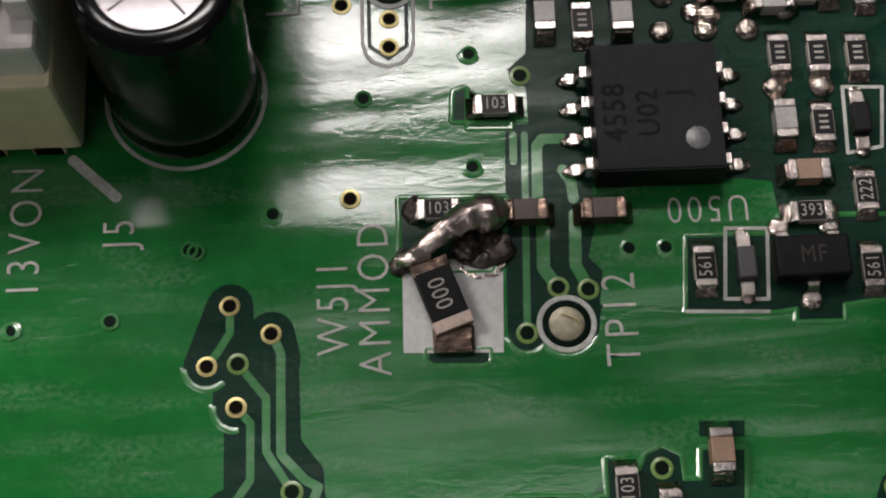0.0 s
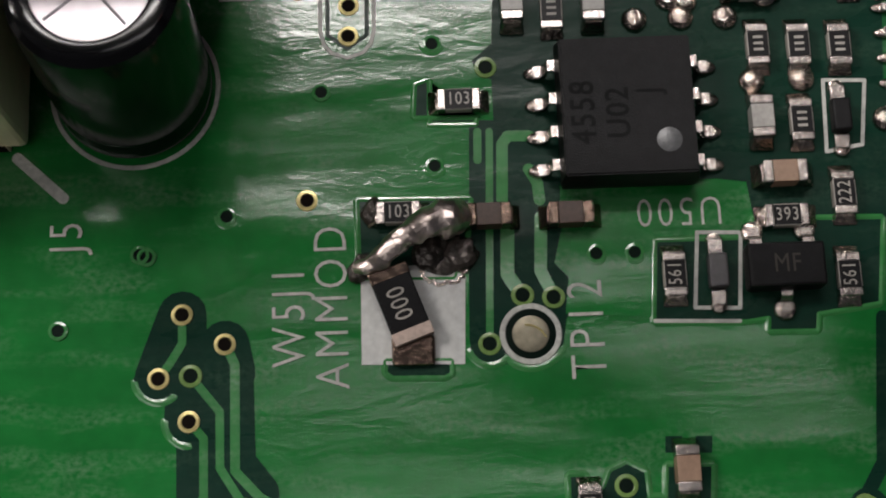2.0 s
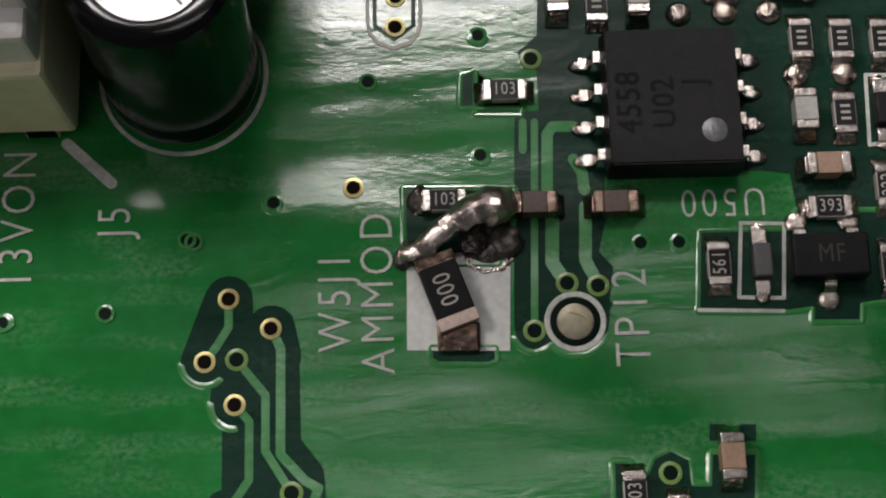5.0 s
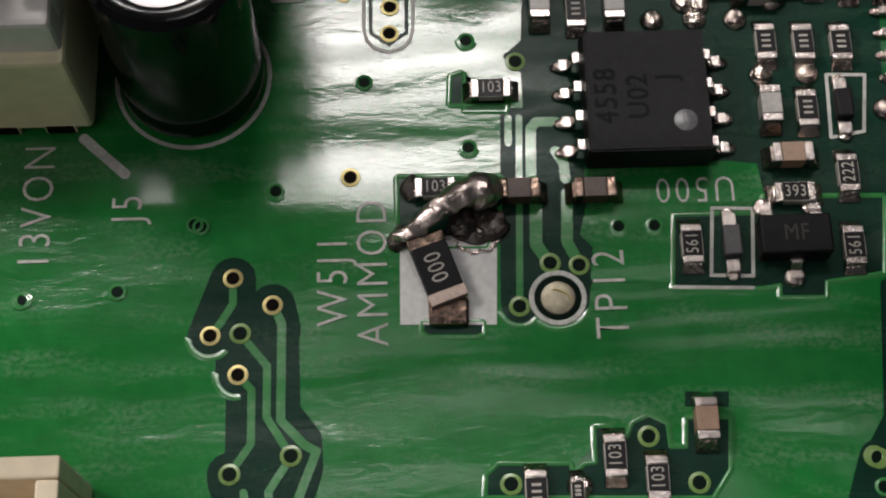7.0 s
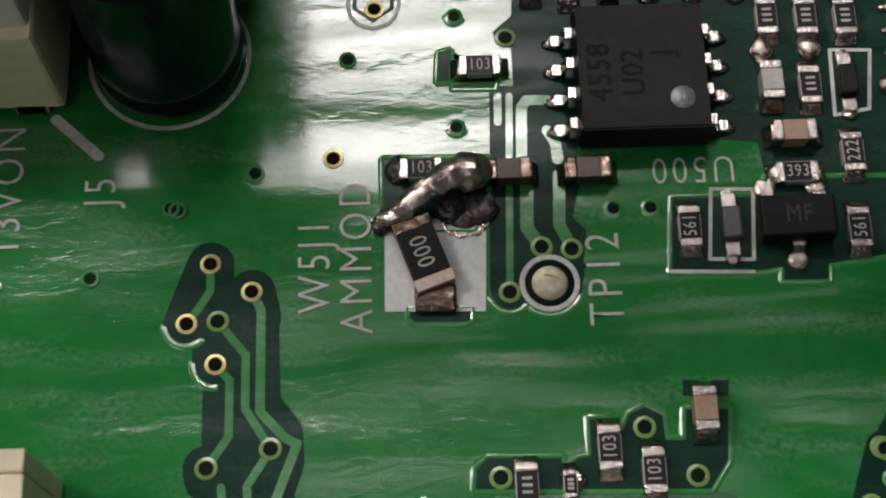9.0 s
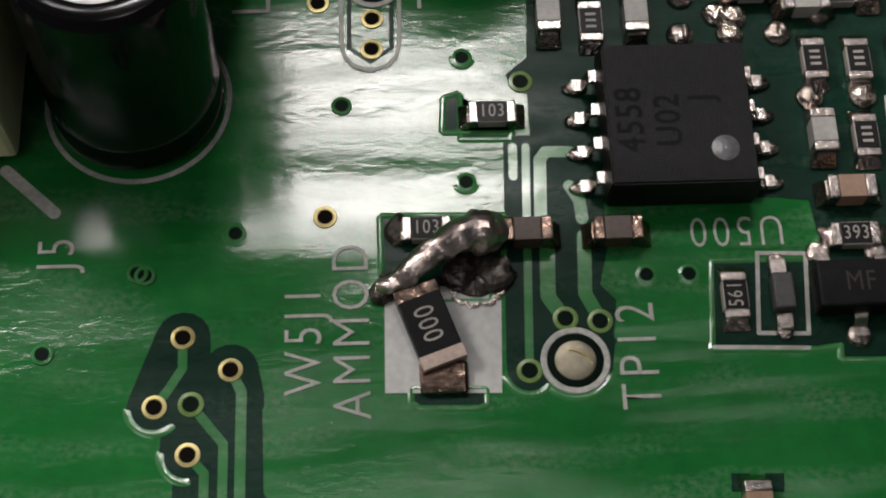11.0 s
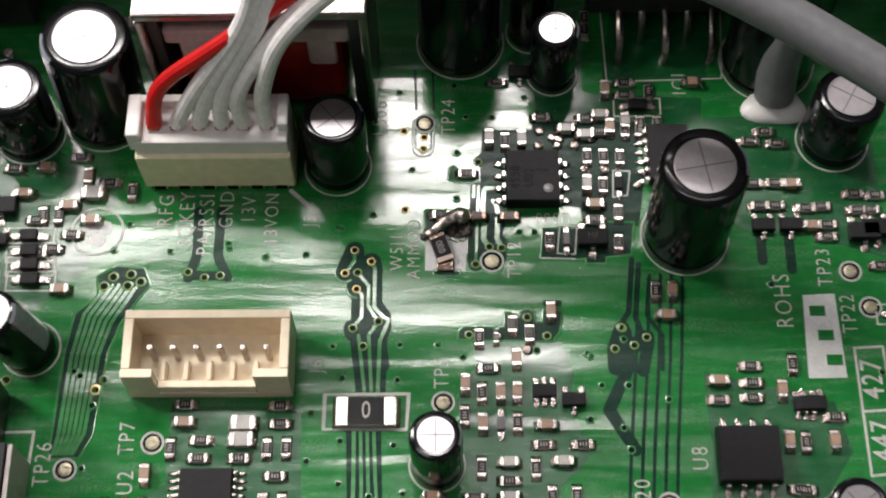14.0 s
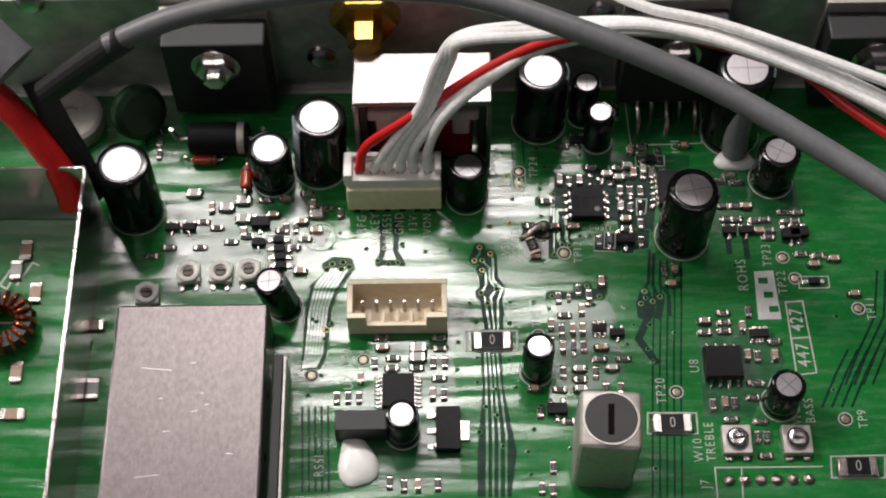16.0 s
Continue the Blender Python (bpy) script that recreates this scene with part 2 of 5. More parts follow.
BENCH = material("bench_mat", (0.12, 0.12, 0.12), 0.6, vary=0.2, grain=0.1)

# ---- mesh helpers; bmesh in millimetres ----


def part(name, bm, mat, parent=None, label="", smooth=True, kind=""):
    bmesh.ops.recalc_face_normals(bm, faces=bm.faces)
    bm.transform(Matrix.Scale(MM, 4))
    me = bpy.data.meshes.new(name)
    bm.to_mesh(me)
    bm.free()
    for m in (mat if isinstance(mat, (list, tuple)) else (mat,)):
        me.materials.append(m)
    if smooth:
        me.shade_smooth()
        me.set_sharp_from_angle(angle=radians(21))
    ob = new(name, me)
    if parent is not None:
        ob.parent = parent
    return tagged(ob, label=label, kind=kind)


def thing(name, label, category, group="", kind=""):
    return tagged(new(name), label, category, group, kind)


def put(ob, x, y, z=0.0, rz=0.0, rx=0.0, ry=0.0):
    ob.matrix_basis = pose(x * MM, y * MM, z * MM, rx, ry, rz)
    return ob


def box(bm, x0, x1, y0, y1, z0, z1, bevel=0.0, seg=2):
    made = bmesh.ops.create_cube(bm, size=1.0)["verts"]
    for v in made:
        v.co = Vector(((x0 + x1) / 2 + v.co.x * (x1 - x0), (y0 + y1) / 2 + v.co.y * (y1 - y0), (z0 + z1) / 2 + v.co.z * (z1 - z0)))
    if bevel:
        edges = {e for v in made for e in v.link_edges}
        bmesh.ops.bevel(bm, geom=list(edges), offset=bevel, segments=seg, affect="EDGES", profile=0.5)
    return bm


def bx(*a, **k):
    return box(bmesh.new(), *a, **k)


def lathe(profile, seg=32, bm=None, cx=0.0, cy=0.0):
    """Turn rows of (radius, height) about the upright axis; the ends are closed at radius 0."""
    bm = bm or bmesh.new()
    rings = []
    for r, z in profile:
        if r < 1e-6:
            rings.append([bm.verts.new((cx, cy, z))])
        else:
            rings.append([bm.verts.new((cx + r * math.cos(2 * math.pi * k / seg), cy + r * math.sin(2 * math.pi * k / seg), z)) for k in range(seg)])
    for a, b in zip(rings, rings[1:]):
        for k in range(seg):
            j = (k + 1) % seg
            if len(a) == 1 and len(b) > 1:
                bm.faces.new((a[0], b[k], b[j]))
            elif len(b) == 1 and len(a) > 1:
                bm.faces.new((a[k], a[j], b[0]))
            elif len(a) > 1:
                bm.faces.new((a[k], a[j], b[j], b[k]))
    return bm


def tube(points, r, seg=12, taper=None, bm=None):
    """A round tube through the points, smoothed."""
    pts = [Vector(p) for p in points]
    fine = []
    for i in range(len(pts) - 1):
        p0, p1, p2, p3 = pts[max(i - 1, 0)], pts[i], pts[i + 1], pts[min(i + 2, len(pts) - 1)]
        for k in range(8):
            u = k / 8
            fine.append(0.5 * (2 * p1 + (p2 - p0) * u + (2 * p0 - 5 * p1 + 4 * p2 - p3) * u * u + (3 * p1 - p0 - 3 * p2 + p3) * u ** 3))
    fine.append(pts[-1])
    bm = bm or bmesh.new()
    rings, side = [], None
    for i, p in enumerate(fine):
        way = (fine[min(i + 1, len(fine) - 1)] - fine[max(i - 1, 0)]).normalized()
        side = (side or (Vector((0, 0, 1)) if abs(way.z) < 0.9 else Vector((1, 0, 0))))
        side = (side - way * side.dot(way)).normalized()
        up = way.cross(side)
        rr = r if taper is None else r * taper(i / (len(fine) - 1))
        rings.append([bm.verts.new(p + rr * (math.cos(2 * math.pi * k / seg) * side + math.sin(2 * math.pi * k / seg) * up)) for k in range(seg)])
    for a, b in zip(rings, rings[1:]):
        for k in range(seg):
            bm.faces.new((a[k], a[(k + 1) % seg], b[(k + 1) % seg], b[k]))
    bm.faces.new(rings[0][::-1])
    bm.faces.new(rings[-1])
    return bm


def text_mesh(words, size, mat, parent, name="marking", weight=0.0, squeeze=0.8, label="", spread=1.1):
    cu = bpy.data.curves.new("words", "FONT")
    cu.body, cu.size, cu.align_x, cu.align_y, cu.offset, cu.space_character = words, size * MM, "CENTER", "CENTER", weight * MM, spread
    cu.resolution_u = 3
    tmp = new("words", cu)
    me = bpy.data.meshes.new_from_object(tmp.evaluated_get(bpy.context.evaluated_depsgraph_get()))
    bpy.data.objects.remove(tmp)
    me.transform(Matrix.Diagonal((squeeze, 1, 1, 1)))
    me.materials.clear()
    me.materials.append(mat)
    ob = new(name, me)
    if parent is not None:
        ob.parent = parent
    return tagged(ob, label=label)


_layer = [0]


def layer():
    _layer[0] += 1
    return (_layer[0] % 400) * 2e-5


def ribbon(points, width, z, bm=None):
    """A flat track with round ends along the points, in the board's plane."""
    bm = bm or bmesh.new()
    pts = [Vector((x, y)) for x, y in points]
    for a, b in zip(pts, pts[1:]):
        zz = z + layer()
        way = (b - a).normalized()
        ang = math.atan2(way.y, way.x)
        ring = []
        for centre, start in ((b, -90), (a, 90)):
            for k in range(9):
                t = ang + radians(start + k * 22.5)
                ring.append(bm.verts.new((centre.x + width / 2 * math.cos(t), centre.y + width / 2 * math.sin(t), zz)))
        bm.faces.new(ring)
    return bm


def patch(points, z, bm=None):
    bm = bm or bmesh.new()
    zz = z + layer()
    bm.faces.new([bm.verts.new((x, y, zz)) for x, y in points])
    return bm


def disc(x, y, r, z, bm=None, seg=20):
    return patch([(x + r * math.cos(2 * math.pi * k / seg), y + r * math.sin(2 * math.pi * k / seg)) for k in range(seg)], z, bm)


# ---- the board ----
BX0, BX1, BY0, BY1 = -95.0, 95.0, -75.0, 24.0
circuit_board = part("circuit_board", bx(BX0, BX1, BY0, BY1, -1.6, 0.0, 0.05), MASK, None,
                     "glossy green lacquered circuit board crowded with parts", smooth=False, kind="structure")
circuit_board["category"] = "circuit board"
bench = part("floor", bx(-1500, 1500, -1500, 1500, -40, -12), BENCH, None, "dull grey bench surface under the board", kind="structure")
bench["category"] = "bench"

Z_DARK, Z_TRACE, Z_SILK = 0.012, 0.028, 0.045


def clearance(*paths, w=0.6):
    bm = bmesh.new()
    for p in paths:
        ribbon(p, w, Z_DARK, bm)
    return part("clearance", bm, MASK_DARK, circuit_board, smooth=False)


def bare(*polys, step=False, mat=None):
    bm = bmesh.new()
    for p in polys:
        patch(p, Z_DARK, bm)
        if step:
            copper_step(p)
    return part("clearance", bm, mat or MASK_DARK, circuit_board, smooth=False)


def copper_step(points):
    """The low rounded step in the lacquer where the copper ends, all round a bare patch."""
    n = len(points)
    area = sum(points[k][0] * points[(k + 1) % n][1] - points[(k + 1) % n][0] * points[k][1] for k in range(n))
    pts = [Vector(p) for p in (points if area > 0 else points[::-1])]
    bm, rows = bmesh.new(), []
    for k in range(n):
        a, p, b = pts[k - 1], pts[k], pts[(k + 1) % n]
        for way in ((p - a).normalized(), (b - p).normalized()):
            out = Vector((way.y, -way.x))
            rows.append([bm.verts.new((p.x + out.x * d, p.y + out.y * d, h)) for d, h in ((-0.07, 0.008), (-0.02, 0.03), (0.03, 0.045), (0.09, 0.04), (0.17, 0.0))])
    for a, b in zip(rows, rows[1:] + rows[:1]):
        for k in range(4):
            bm.faces.new((a[k], a[k + 1], b[k + 1], b[k]))
    return part("copper_edge", bm, TRACE, circuit_board)


def trace(points, w=0.32):
    return part("trace", ribbon(points, w, Z_TRACE), TRACE, circuit_board, smooth=False)


def pour(points):
    return part("copper_island", patch(points, Z_TRACE), MASK, circuit_board, smooth=False)


def silk(words, x, y, size, rz=90, weight=-0.016, squeeze=0.82):
    ob = text_mesh(words, size, SILK, circuit_board, "printed_text", weight, squeeze, spread=1.2)
    return put(ob, x, y, Z_SILK + layer(), rz)


def silk_or_glint_line(points, w=0.18, closed=False):
    pts = list(points) + ([points[0]] if closed else [])
    return part("printed_line", ribbon(pts, w, Z_SILK), SILK, circuit_board, smooth=False)


_via = {}


def via(x, y, kind="gold", r=0.36):
    """A plated hole: a ring with a dished rim and a sunken bore."""
    key = (kind, r)
    if key not in _via:
        ring = lathe([(r, 0.0), (r * 0.97, 0.035), (r * 0.7, 0.05), (r * 0.62, 0.03)], 20)
        bore = lathe([(r * 0.64, 0.034), (r * 0.58, 0.018), (0, 0.016)], 16)
        a = part("via", ring, {"gold": GOLD, "pale": PALE_RING, "mask": TRACE}[kind], circuit_board)
        b = part("bore", bore, HOLE if kind == "gold" else HOLE_GREEN, a)
        _via[key] = a
        return put(a, x, y, 0.02)
    return copy_thing(_via[key], pose(x * MM, y * MM, 0.02 * MM))


def lip(x, y, r, a0=200, a1=340):
    """The low rounded edge where the copper stops beside a clearance."""
    bm, r = bmesh.new(), r - 0.13
    rows = []
    for k in range(21):
        a = radians(a0 + (a1 - a0) * k / 20)
        fade = math.sin(math.pi * k / 20) ** 0.5
        rows.append([bm.verts.new((x + (r + d) * math.cos(a), y + (r + d) * math.sin(a), 0.004 + h * fade)) for d, h in ((-0.06, 0.02), (0.0, 0.032), (0.06, 0.044), (0.12, 0.04), (0.2, 0.01))])
    for a, b in zip(rows, rows[1:]):
        for k in range(4):
            bm.faces.new((a[k], a[k + 1], b[k + 1], b[k]))
    return part("copper_edge", bm, TRACE, circuit_board)


def test_pad(x, y, r=0.62, ring=1.06):
    bm = lathe([(r, 0.0), (r * 0.97, 0.035), (r * 0.9, 0.045), (r * 0.4, 0.04), (0, 0.038)], 28)
    pad = part("test_pad", bm, PAD_METAL, circuit_board)
    put(pad, x, y, 0.02)
    put(part("scratch", tube([(-r * 0.3, r * 0.5, 0), (r * 0.1, r * 0.42, 0.02), (r * 0.5, r * 0.2, 0.02), (r * 0.8, -r * 0.2, 0)], 0.035, 6), GOLD, pad), 0, 0, 0.045)
    put(part("clearance", lathe([(ring - 0.12, 0), (ring - 0.14, 0.004), (0, 0.004)], 28), HOLE_GREEN, circuit_board), x, y, 0.03)
    put(part("printed_ring", lathe([(ring - 0.23, 0), (ring - 0.21, 0.025), (ring - 0.05, 0.025), (ring - 0.02, 0)], 36), SILK, circuit_board), x, y, Z_SILK)
    return pad


# ---- parts that repeat ----
_chips = {}


def chip(kind, x, y, rz, words="", size="0603"):
    """A surface-mount resistor or capacitor with its end caps and solder fillets."""
    length, w, h = {"0402": (1.0, 0.5, 0.35), "0603": (1.6, 0.82, 0.45), "0805": (2.0, 1.25, 0.8), "1206": (3.1, 1.6, 0.6), "2512": (5.2, 2.6, 0.7)}[size]
    res = kind == "resistor"
    if not res and size == "0603":
        h = 0.8
    key = (kind, size, words)
    if key not in _chips:
        look_of = {"resistor": "black glazed chip resistor with tinned ends", "tan": "tan ceramic chip capacitor with tinned ends",
                   "brown": "dark brown ceramic chip capacitor with tinned ends", "grey": "pale grey ceramic chip capacitor with tinned ends"}[kind]
        top = thing("chip_resistor" if res else "chip_capacitor", look_of + " on the board", "resistor" if res else "capacitor",
                    "chip resistors" if res else "chip capacitors")
        end = length * (0.2 if res else 0.22)
        part("body", bx(-length / 2 + end, length / 2 - end, -w / 2, w / 2, 0.06, h, 0.03), {"resistor": CERAMIC, "tan": CAP_TAN, "brown": CAP_BROWN, "grey": CAP_GREY}[kind], top)
        if res:
            part("glaze", bx(-length / 2 + end, length / 2 - end, -w / 2 + 0.04, w / 2 - 0.04, h, h + 0.03), RES_TOP, top)
            if words:
                put(text_mesh(words, w * 0.85, RES_PRINT, top, "marking", 0.0, 0.78), 0, 0, h + 0.034)
            else:
                for k in range(3):
                    put(part("marking", bx(-0.05, 0.05, -w * 0.22, w * 0.22, 0, 0.006), RES_PRINT, top), (k - 1) * w * 0.3, 0, h + 0.031)
        for s in (-1, 1):
            cap_bm = bx(s * length / 2 - (end if s > 0 else 0), s * length / 2 + (0 if s > 0 else end), -w / 2 - 0.01, w / 2 + 0.01, 0.04, h + 0.015, 0.05)
            # brown chips: dark flux on the ends, plus back-lit shade put into the colour
            part("end_cap", cap_bm, SOLDER_OLD if kind == "brown" else TIN, top)
            bm = bmesh.new()
            box(bm, -0.5, 0.5, -0.5, 0.5, 0, 1)
            for v in bm.verts:
                hi = v.co.z > 0.5
                v.co = Vector((s * length / 2 + s * (0.03 if hi else 0.36) * (1 if v.co.x * s > 0 else -0.2), v.co.y * w * (0.8 if hi else 1.12), (h * 0.7 if hi else 0.0) + 0.02))
            bmesh.ops.bevel(bm, geom=bm.edges[:], offset=0.04, segments=1, affect="EDGES")
            part("solder_joint", bm, SOLDER_OLD if kind == "brown" else SOLDER, top)
        _chips[key] = top
        return put(top, x, y, 0.02, rz)
    return copy_thing(_chips[key], pose(x * MM, y * MM, 0.02 * MM, 0, 0, rz))


def electrolytic(x, y, d, h, rz=0.0, rx=0.0, ry=0.0, label="", stripe=True, marks=False):
    """An upright can in a black sleeve, with a scored silver top."""
    r = d / 2
    top = thing("electrolytic_capacitor", label or "black sleeved electrolytic capacitor with scored silver top", "capacitor", "electrolytic capacitors")
    part("sleeve", lathe([(0, 0.12), (r * 0.9, 0.12), (r, 0.3), (r, 0.9), (r * 0.97, 1.15), (r * 0.97, 1.3), (r, 1.55), (r, h - 0.75), (r * 0.975, h - 0.35), (r * 0.9, h - 0.08), (r * 0.8, h),
                          (r * 0.7, h - 0.02), (r * 0.69, h - 0.1)], 48), SLEEVE, top)
    part("top_disc", lathe([(r * 0.71, h - 0.12), (r * 0.68, h - 0.07), (0, h - 0.06)], 48), ALU, top, "scored silver disc")
    for a in (0, 90):
        put(part("score_line", bx(-r * 0.64, r * 0.64, -0.05, 0.05, 0, 0.02), GROOVE, top), 0, 0, h - 0.065, a)
    put(part("bung", lathe([(0, 0), (r * 0.86, 0), (r * 0.86, 0.14), (0, 0.14)], 32), RUBBER, top), 0, 0, 0)
    if stripe:
        bm = bmesh.new()
        rows = []
        for zz in (1.6, h - 0.8, h - 0.3, h - 0.06):
            rr = (r + 0.012) if zz < h - 0.5 else (r * 0.968 + 0.02 if zz < h - 0.1 else r * 0.885 + 0.02)
            rows.append([bm.verts.new((rr * math.cos(radians(a)), rr * math.sin(radians(a)), zz)) for a in range(-24, 25, 6)])
        for a, b in zip(rows, rows[1:]):
            for k in range(len(a) - 1):
                bm.faces.new((a[k], a[k + 1], b[k + 1], b[k]))
        part("polarity_stripe", bm, SLEEVE_STRIPE, top, "grey stripe")
    if marks:
        for k in range(5):
            bm = bmesh.new()
            z0 = h * 0.3 + k * h * 0.1
            ring = [[bm.verts.new(((r + 0.012) * math.cos(radians(a)), (r + 0.012) * math.sin(radians(a)), zz)) for a in (-118, -112, -106, -100)] for zz in (z0, z0 + h * 0.065)]
            for j in range(3):
                bm.faces.new((ring[0][j], ring[0][j + 1], ring[1][j + 1], ring[1][j]))
            part("printed_bar", bm, SLEEVE_STRIPE, top)
    put(part("printed_outline", lathe([(r + 0.1, 0.0), (r + 0.12, 0.03), (r + 0.26, 0.03), (r + 0.28, 0.0)], 48), SILK, circuit_board), x, y, Z_SILK - 0.01)
    return put(top, x, y, 0.03, rz, rx, ry)


def gull_pin(bm, reach, w, h):
    """A bent lead that leaves the body at h, along +x from 0, and stands on the board."""
    prof = [(-0.3, h), (0.25, h), (0.45, 0.12), (reach, 0.12)]
    rows = [[bm.verts.new((px, s * w / 2, pz + t)) for s, t in ((-1, 0), (1, 0), (1, 0.17), (-1, 0.17))] for px, pz in prof]
    for a, b in zip(rows, rows[1:]):
        for k in range(4):
            bm.faces.new((a[k], a[(k + 1) % 4], b[(k + 1) % 4], b[k]))
    bm.faces.new(rows[0][::-1])
    bm.faces.new(rows[-1])
    return bm


def small_outline(x, y, rz, w, length, h, pins, pitch, label, marks=(), dot=True, name="integrated_circuit", category="chip"):
    """A moulded package: w across the rows of leads (x), length along them (y)."""
    top = thing(name, label, category)
    bm = bx(-w / 2, w / 2, -length / 2, length / 2, 0.12, h, 0.0)
    for v in bm.verts:
        f = 0.95 if v.co.z > h / 2 else 0.97
        v.co.x *= f
        v.co.y *= f
    mid = bmesh.ops.bisect_plane(bm, geom=bm.verts[:] + bm.edges[:] + bm.faces[:], plane_co=(0, 0, h * 0.5), plane_no=(0, 0, 1))["geom_cut"]
    for v in mid:
        if isinstance(v, bmesh.types.BMVert):
            v.co.x *= 1.04
            v.co.y *= 1.04
    bmesh.ops.bevel(bm, geom=bm.edges[:], offset=0.06, segments=2, affect="EDGES")
    body = part("body", bm, EPOXY, top)
    if dot:
        put(part("pin_one_dimple", lathe([(0.46, 0), (0.42, 0.012), (0, 0.012)], 28), IC_DOT, body, "polished round dimple"), w * 0.5 - 1.1, -length * 0.5 + 1.35, h)
    for words, mx, my, size in marks:
        put(text_mesh(words, size, IC_PRINT, body, "marking", 0.015, 0.9), mx, my, h + 0.006, 90)
    for s in (-1, 1):
        for k in range(pins):
            lead = part("lead", gull_pin(bmesh.new(), 0.74, pitch * 0.33, h * 0.42), TIN, top)
            py = (k - (pins - 1) / 2) * pitch
            put(lead, s * w / 2, py, 0, 0 if s > 0 else 180)
            bm = lathe([(0.31, 0.0), (0.28, 0.12), (0.17, 0.2), (0, 0.23)], 14)
            for v in bm.verts:
                v.co.x *= 1.5
                v.co.y *= 0.85 * min(1, pitch / 1.27)
            put(part("solder_joint", bm, SOLDER, top), s * (w / 2 + 0.66), py, 0.02)
    return put(top, x, y, 0.02, rz)


def sot(x, y, rz=0, big=1.0, words="", pins=3):
    top = thing("transistor", "small black moulded transistor with tinned leads", "transistor", "small transistors")
    w, length, h = 2.75 * big, 1.6 * big, 1.1 * big
    body = part("body", bx(-w / 2, w / 2, -length / 2, length / 2, 0.1, h, 0.1), EPOXY, top)
    if words:
        put(text_mesh(words, length * 0.6, FAINT_PRINT, body, "marking"), 0, 0, h + 0.006)
    for lx, s in ((-0.95, 1), (0.95, 1), (0, -1)) if pins == 3 else ((-0.95, 1), (0, 1), (0.95, 1), (-0.95, -1), (0, -1), (0.95, -1)):
        put(part("lead", gull_pin(bmesh.new(), 0.75 * big, 0.42 * big, h * 0.4), TIN, top), lx * big, s * length / 2, 0, 90 * s)
        put(part("solder_joint", lathe([(0.42 * big, 0), (0.36 * big, 0.14), (0, 0.22)], 18), SOLDER, top), lx * big, s * (length / 2 + 0.65 * big), 0.02)
    return put(top, x, y, 0.02, rz)


# ======== tracks and printing on the board ========
# bundle of three tracks by the via cluster
clearance([(-4.54, -4.12), (-5.37, -6.41), (-4.77, -6.43)], [(-4.54, -4.12), (-4.53, -5.37)], w=1.75)
clearance([(-3.01, -5.25), (-2.80, -6.30)], [(-4.23, -6.45), (-4.29, -7.98)], [(-5.37, -6.41), (-4.23, -6.45)], w=1.75)
clearance([(-4.16, -8.26), (-4.15, -11.28), (-4.67, -11.64)], [(-3.18, -6.28), (-3.18, -9.64), (-2.62, -11.09)], [(-2.59, -5.88), (-2.51, -9.46), (-1.71, -10.52), (-1.66, -11.63), (-2.11, -13.01), (-1.77, -15.30)], w=1.15)
clearance([(-3.84, -7.53), (-3.73, -10.85)], [(-4.46, -11.75), (-3.33, -10.94)], [(-2.28, -11.14), (-2.80, -12.22)], w=1.2)
clearance([(-2.28, -11.14), (-2.60, -10.96)], [(-4.54, -11.77), (-4.45, -12.17)], w=1.7)
bare([(-4.82, -12.47), (-1.38, -10.66), (-1.53, -18.12), (-4.06, -18.16)], [(-4.90, -20.96), (-1.86, -20.91), (-1.65, -27.40), (-0.16, -36.57), (-1.17, -43.11), (-5.77, -43.05), (-5.62, -36.50), (-4.66, -26.91)])
trace([(-3.01, -5.25), (-2.66, -5.98), (-2.67, -9.77), (-1.81, -10.72), (-1.34, -11.00), (-2.11, -13.01), (-2.21, -18.13)], 0.34)
trace([(-4.23, -6.35), (-3.63, -7.12), (-3.20, -7.66), (-3.20, -9.64), (-2.28, -11.14)], 0.3)
trace([(-4.29, -7.98), (-3.77, -8.58), (-3.77, -10.64), (-4.54, -11.77)], 0.3)
trace([(-4.54, -4.12), (-4.53, -5.15), (-4.98, -5.89), (-5.37, -6.41)], 0.3)
trace([(-2.33, -11.26), (-3.10, -12.44), (-2.74, -18.14)], 0.3)
trace([(-4.01, -12.46), (-3.32, -18.15)], 0.3)
trace([(-4.21, -21.06), (-4.13, -25.84), (-4.22, -34.01), (-4.47, -43.22)], 0.35)
trace([(-3.64, -21.05), (-3.46, -25.83), (-3.36, -34.02), (-3.63, -43.24)], 0.3)
trace([(-3.06, -21.04), (-2.89, -25.82), (-2.50, -34.03), (-2.78, -43.25)], 0.3)
trace([(-2.49, -21.03), (-2.27, -25.81), (-1.56, -34.04), (-1.86, -43.26)], 0.3)
# by the hand-soldered jumper
bare([(5.87, -1.11), (9.30, -1.22), (8.91, -2.71), (9.57, -3.47), (9.48, -4.31), (9.21, -4.83), (9.08, -5.66), (8.62, -6.26), (7.90, -6.45), (7.00, -6.34), (6.39, -6.44), (5.79, -6.18), (5.72, -5.35)])
bare([(6.05, 2.84), (8.57, 2.76), (9.27, 0.09), (9.20, -1.21), (5.89, -1.11)])
bare([(2.72, -6.08), (5.04, -6.15), (5.03, -6.61), (4.78, -6.72), (2.93, -6.66), (2.71, -6.49)], step=True)
trace([(6.78, 2.37), (6.45, -5.37)], 0.27)
trace([(6.34, 2.38), (6.30, 1.28)], 0.3)
trace([(8.23, 2.15), (7.45, 2.17), (7.23, 1.87), (7.13, -0.28)], 0.42)
trace([(8.16, 0.87), (8.45, 0.33), (8.50, -0.33)], 0.42)
